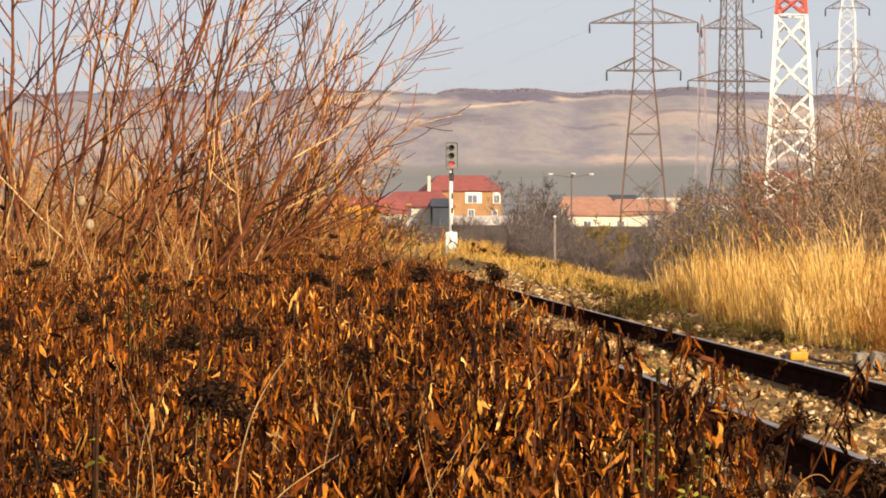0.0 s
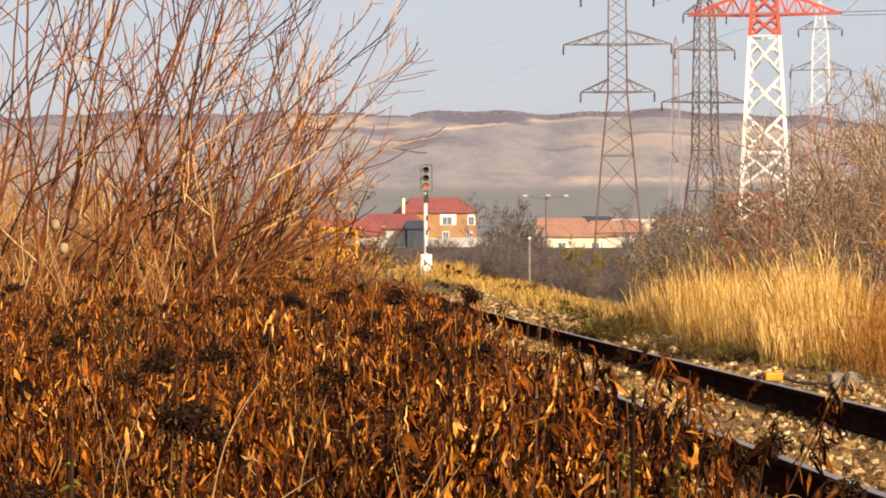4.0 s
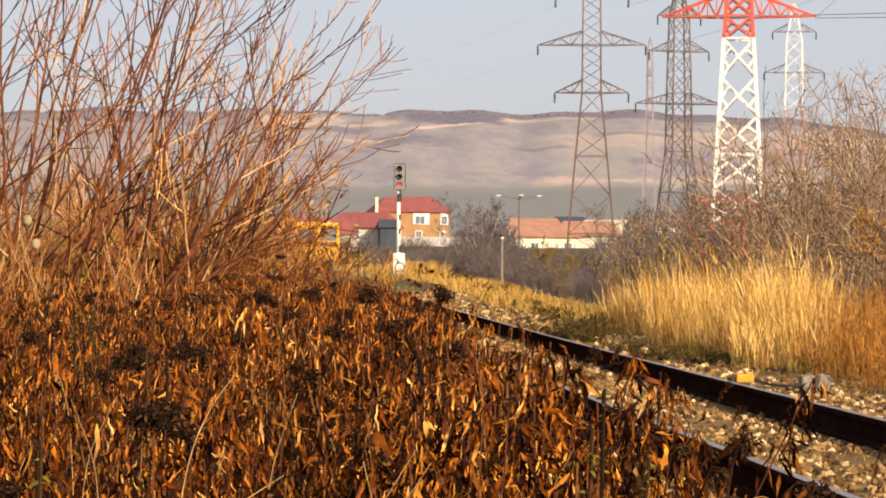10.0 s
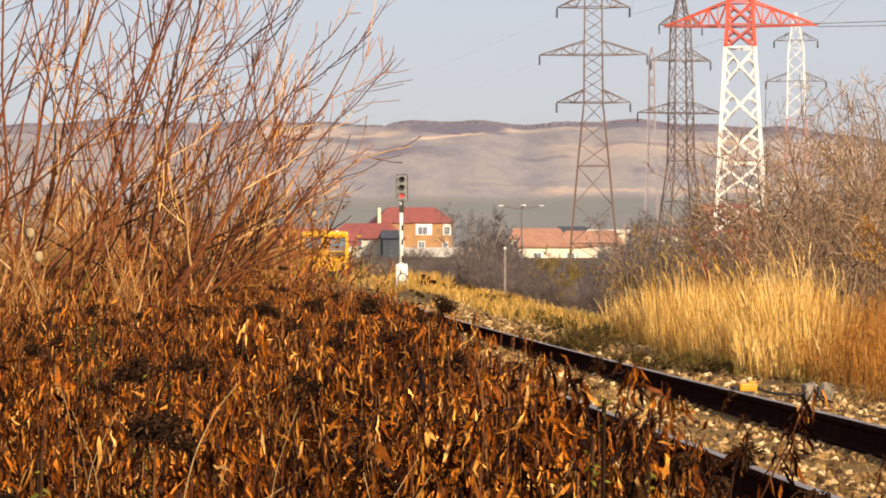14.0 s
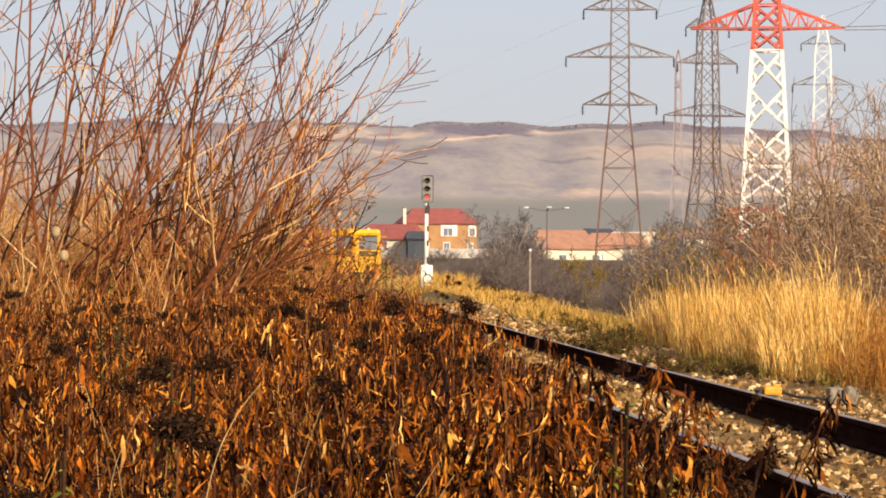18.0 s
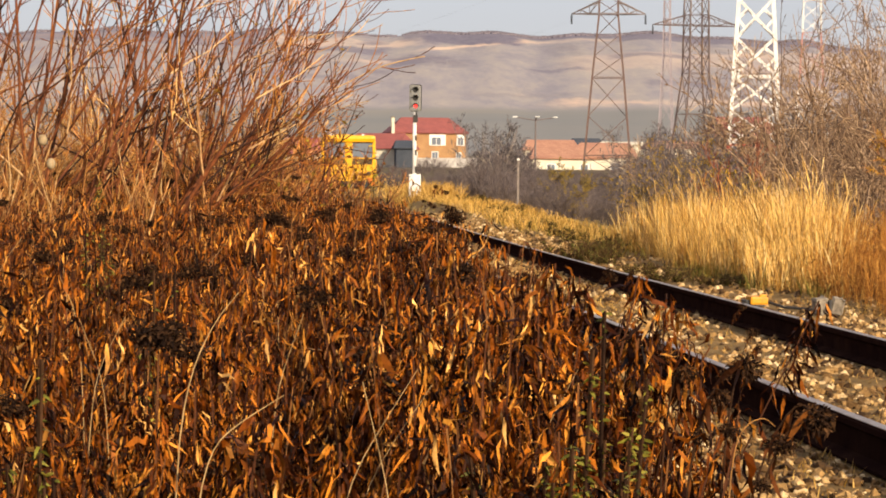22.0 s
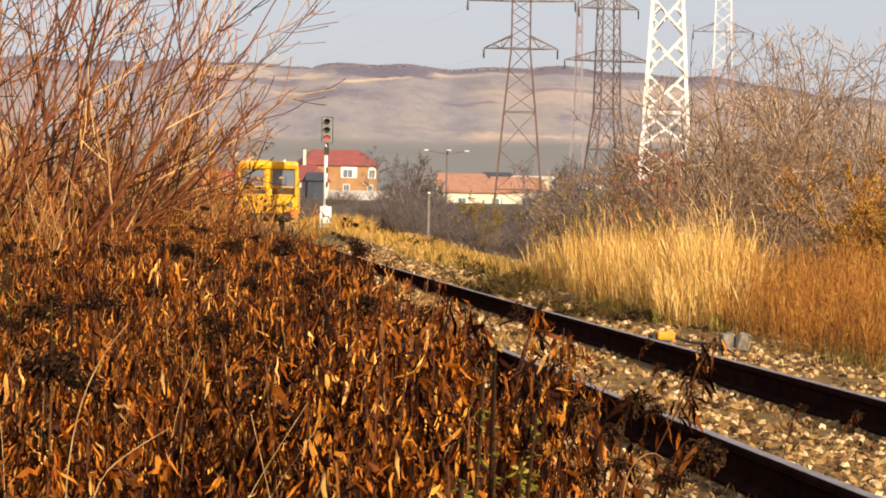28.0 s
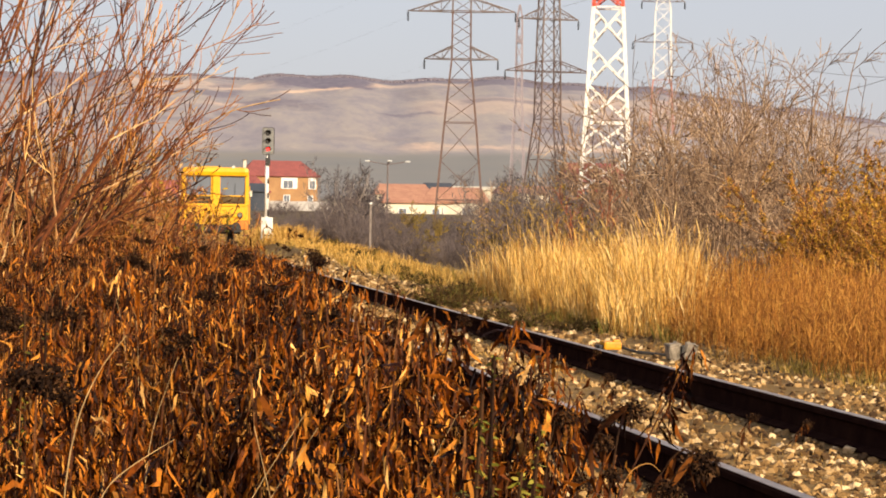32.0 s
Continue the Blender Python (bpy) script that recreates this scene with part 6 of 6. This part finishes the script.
# ---- woods on the hill ----
def crowns(name, az, r, size, tall, mat, label):
    """Many small faceted bare crowns standing on the hill."""
    n = len(az)
    x, y = az * r, r
    v0 = np.array([(1, 0, 0), (0, 1, 0), (-1, 0, 0), (0, -1, 0), (0, 0, 1), (0, 0, -1.0)])
    f0 = np.array([(0, 1, 4), (1, 2, 4), (2, 3, 4), (3, 0, 4), (1, 0, 5), (2, 1, 5), (3, 2, 5), (0, 3, 5)])
    s = size * rng.uniform(0.75, 1.1, n)
    w = v0[None] * s[:, None, None] * rng.uniform(0.65, 1.3, (n, 6, 1)) * np.stack([np.ones(n), np.ones(n), tall * rng.uniform(0.7, 1.3, n)], -1)[:, None]
    w += np.stack([x, y, ground_z(x, y) - s * tall * 0.1], -1)[:, None]
    tagged(new(name, mesh_of(name, w, (f0[None] + 6 * np.arange(n)[:, None, None]).reshape(-1, 3), mat, True)), label, "woods", kind="stuff")


def hill_woods():
    # a thin fringe of bare crowns along the skyline, denser where the woods reach the crest
    n = 34000
    az = rng.uniform(-0.36, 0.42, n)
    dens = 0.5 + 0.45 * sstep(0.0, 0.008, az) + 0.3 * np.sin(az * 150) + 0.3 * np.sin(az * 420 + 1)
    az = az[rng.random(n) < dens]
    crowns("hill_woods", az, 3310 - 130 * rng.random(len(az)), 2.3, 0.9, M_WOODS, "bare woods along the crest of the hill, lilac-grey from painted haze")


hill_woods()


# ---- crow ----
def crow():
    """Beak towards -X."""
    t = empty("crow")
    bm = B()
    bmesh.ops.create_uvsphere(bm, u_segments=14, v_segments=9, radius=1, matrix=Matrix.Diagonal((0.16, 0.062, 0.062, 1)))
    bmesh.ops.create_uvsphere(bm, u_segments=10, v_segments=7, radius=0.043, matrix=Matrix.Translation((-0.165, 0, 0.018)))
    part("body", bm, M_CROW, t, "", True)
    part("beak", rod(B(), (-0.195, 0, 0.012), (-0.255, 0, 0.0), 0.016, 0.002, 8), M_DARK, t)
    n = 7
    a = np.linspace(-0.3, 0.3, n)
    p = np.stack([np.full(n, 0.11), a * 0.05, np.zeros(n)], -1)
    d = np.stack([np.cos(a), np.sin(a), np.zeros(n)], -1)
    for i in range(n):
        part("tail_feather", mesh_of("tail_feather", *leaves(p[i:i + 1], d[i:i + 1], np.full(1, 0.17), np.full(1, 0.045), np.zeros(1), 4, 0.1), M_CROW), None, t)
    out = [t]
    for s in (-1, 1):
        # arm of the wing: a thick leading edge that thins towards the rear
        bm = B()
        rows = [[bm.verts.new((x + 0.012 * j, s * y, 0.010 * (1 - j / 3) * (1 - y / 0.4) + 0.03 * y)) for j, x in enumerate(np.linspace(f0, f0 + w, 4))] for y, f0, w in ((0.02, -0.10, 0.17), (0.12, -0.135, 0.17), (0.22, -0.125, 0.15), (0.31, -0.085, 0.10))]
        for p, q in zip(rows, rows[1:]):
            for j in range(3):
                bm.faces.new([p[j], p[j + 1], q[j + 1], q[j]][::s])
        bmesh.ops.solidify(bm, geom=list(bm.faces), thickness=0.010)
        w = part("wing", bm, M_CROW, t, "", True)
        for i in range(9):
            u = i / 8
            a = radians(84 - 74 * u)
            root = np.array([[-0.09 + 0.11 * u, s * (0.30 - 0.03 * u), 0.008 - 0.002 * i]])
            way = np.array([[0.30 * math.cos(a) + 0.06, s * math.sin(a), 0.05]])
            part("primary_feather", mesh_of("primary_feather", *leaves(root, way, np.array([0.18 - 0.05 * u]), np.array([0.040]), np.zeros(1), 5, 0.05, 0.03), M_CROW), None, w)
        for i in range(7):
            root = np.array([[0.02 + 0.01 * (i % 2), s * (0.04 + 0.036 * i), 0.004]])
            part("secondary_feather", mesh_of("secondary_feather", *leaves(root, np.array([[1.0, s * 0.12, 0.0]]), np.array([0.11]), np.array([0.05]), np.zeros(1), 4, 0.05, 0.03), M_CROW), None, w)
        out.append(w)
    tagged(t, "black crow in flapping flight over the track", "bird")
    return out


CROW, WING_L, WING_R = crow()


# ---- weeds beside and behind the camera ----
rng = np.random.default_rng(31)


def weed_cover():
    """The same weeds go on around the standpoint, with a trodden clearing of a few metres."""
    n = 1500
    cx, cy = rng.uniform(-9, 0.8, n), rng.uniform(-9, 14, n)
    x = np.repeat(cx, 6) + rng.normal(0, 0.1, n * 6)
    y = np.repeat(cy, 6) + rng.normal(0, 0.1, n * 6)
    k = (np.hypot(x, y) > 2.5 + 0.3 * patchy(x, y, 0.8)) & (track_x(y) - x > 1.6) & ((y < 0) | (x < -0.21 * np.maximum(y, 5) - 0.5))
    x, y = x[k], y[k]
    n = len(x)
    g = ground_z(x, y)
    h = np.maximum((weed_top(y, track_x(y) - x) - g + 0.06 * patchy(x, y, 1.3)) * rng.uniform(0.7, 1.03, n), 0.15)
    st = grown(np.stack([x, y, g - 0.02], -1), np.stack([rng.normal(0.03, 0.08, n), rng.normal(0, 0.08, n), np.ones(n)], -1), h, 0.02, 0.06, 5)
    idx = np.repeat(np.arange(n), 18)
    m = len(idx)
    p, _ = along(st[idx], 1 - 0.6 * rng.random(m) ** 1.2)
    a = rng.uniform(0, math.tau, m)
    d = np.stack([np.cos(a) * 0.4, np.sin(a) * 0.4, rng.uniform(-1.4, 0.1, m)], -1)
    L = rng.uniform(0.05, 0.11, m)
    v, f = merged(tubes(st, np.full((n, 1), 0.0035) * np.linspace(1, 0.45, 5)[None], 3), leaves(p, d, L, L * 0.2, rng.uniform(0, 0.4, m), 2, 2.0, 0.42))
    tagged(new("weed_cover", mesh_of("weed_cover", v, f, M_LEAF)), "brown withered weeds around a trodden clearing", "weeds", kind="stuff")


weed_cover()


# ---- what moves ----
def motions():
    rows = []
    for t in (0, 4, 8, 12, 16, 20, 24, 28, 32):
        y = 109 + 2.58 * (32 - t)
        rows.append((t, pose(track_x(y) + 0.05, y, 0.2, 0, 0, math.degrees(math.atan2(-track_slope(y), 1)))))
    walk(RAIL_CAR, rows)
    # the crow crosses ahead of the camera at about ten metres a second
    cx = lambda t: 0.68 - 10.0 * (t - 23.4)
    cz = lambda t: 1.475 + 0.42 * (t - 23.4) + 0.09 * (t - 23.4) ** 2
    walk(CROW, [(t, pose(cx(t), 20, cz(t), 42, 12, -10)) for t in (0, 8, 16, 20, 22, 23, 23.4, 24, 25, 26, 28, 30, 32)])
    ts = [0, 22.6] + [22.6 + 0.05 * i for i in range(1, 37)] + [32]
    for wing, s in ((WING_L, -1), (WING_R, 1)):
        walk(wing, [(t, pose(0, 0, 0.02, s * (14 + 44 * math.cos((t - 23.4) * math.tau / 0.3)), 0, 0)) for t in ts])


motions()
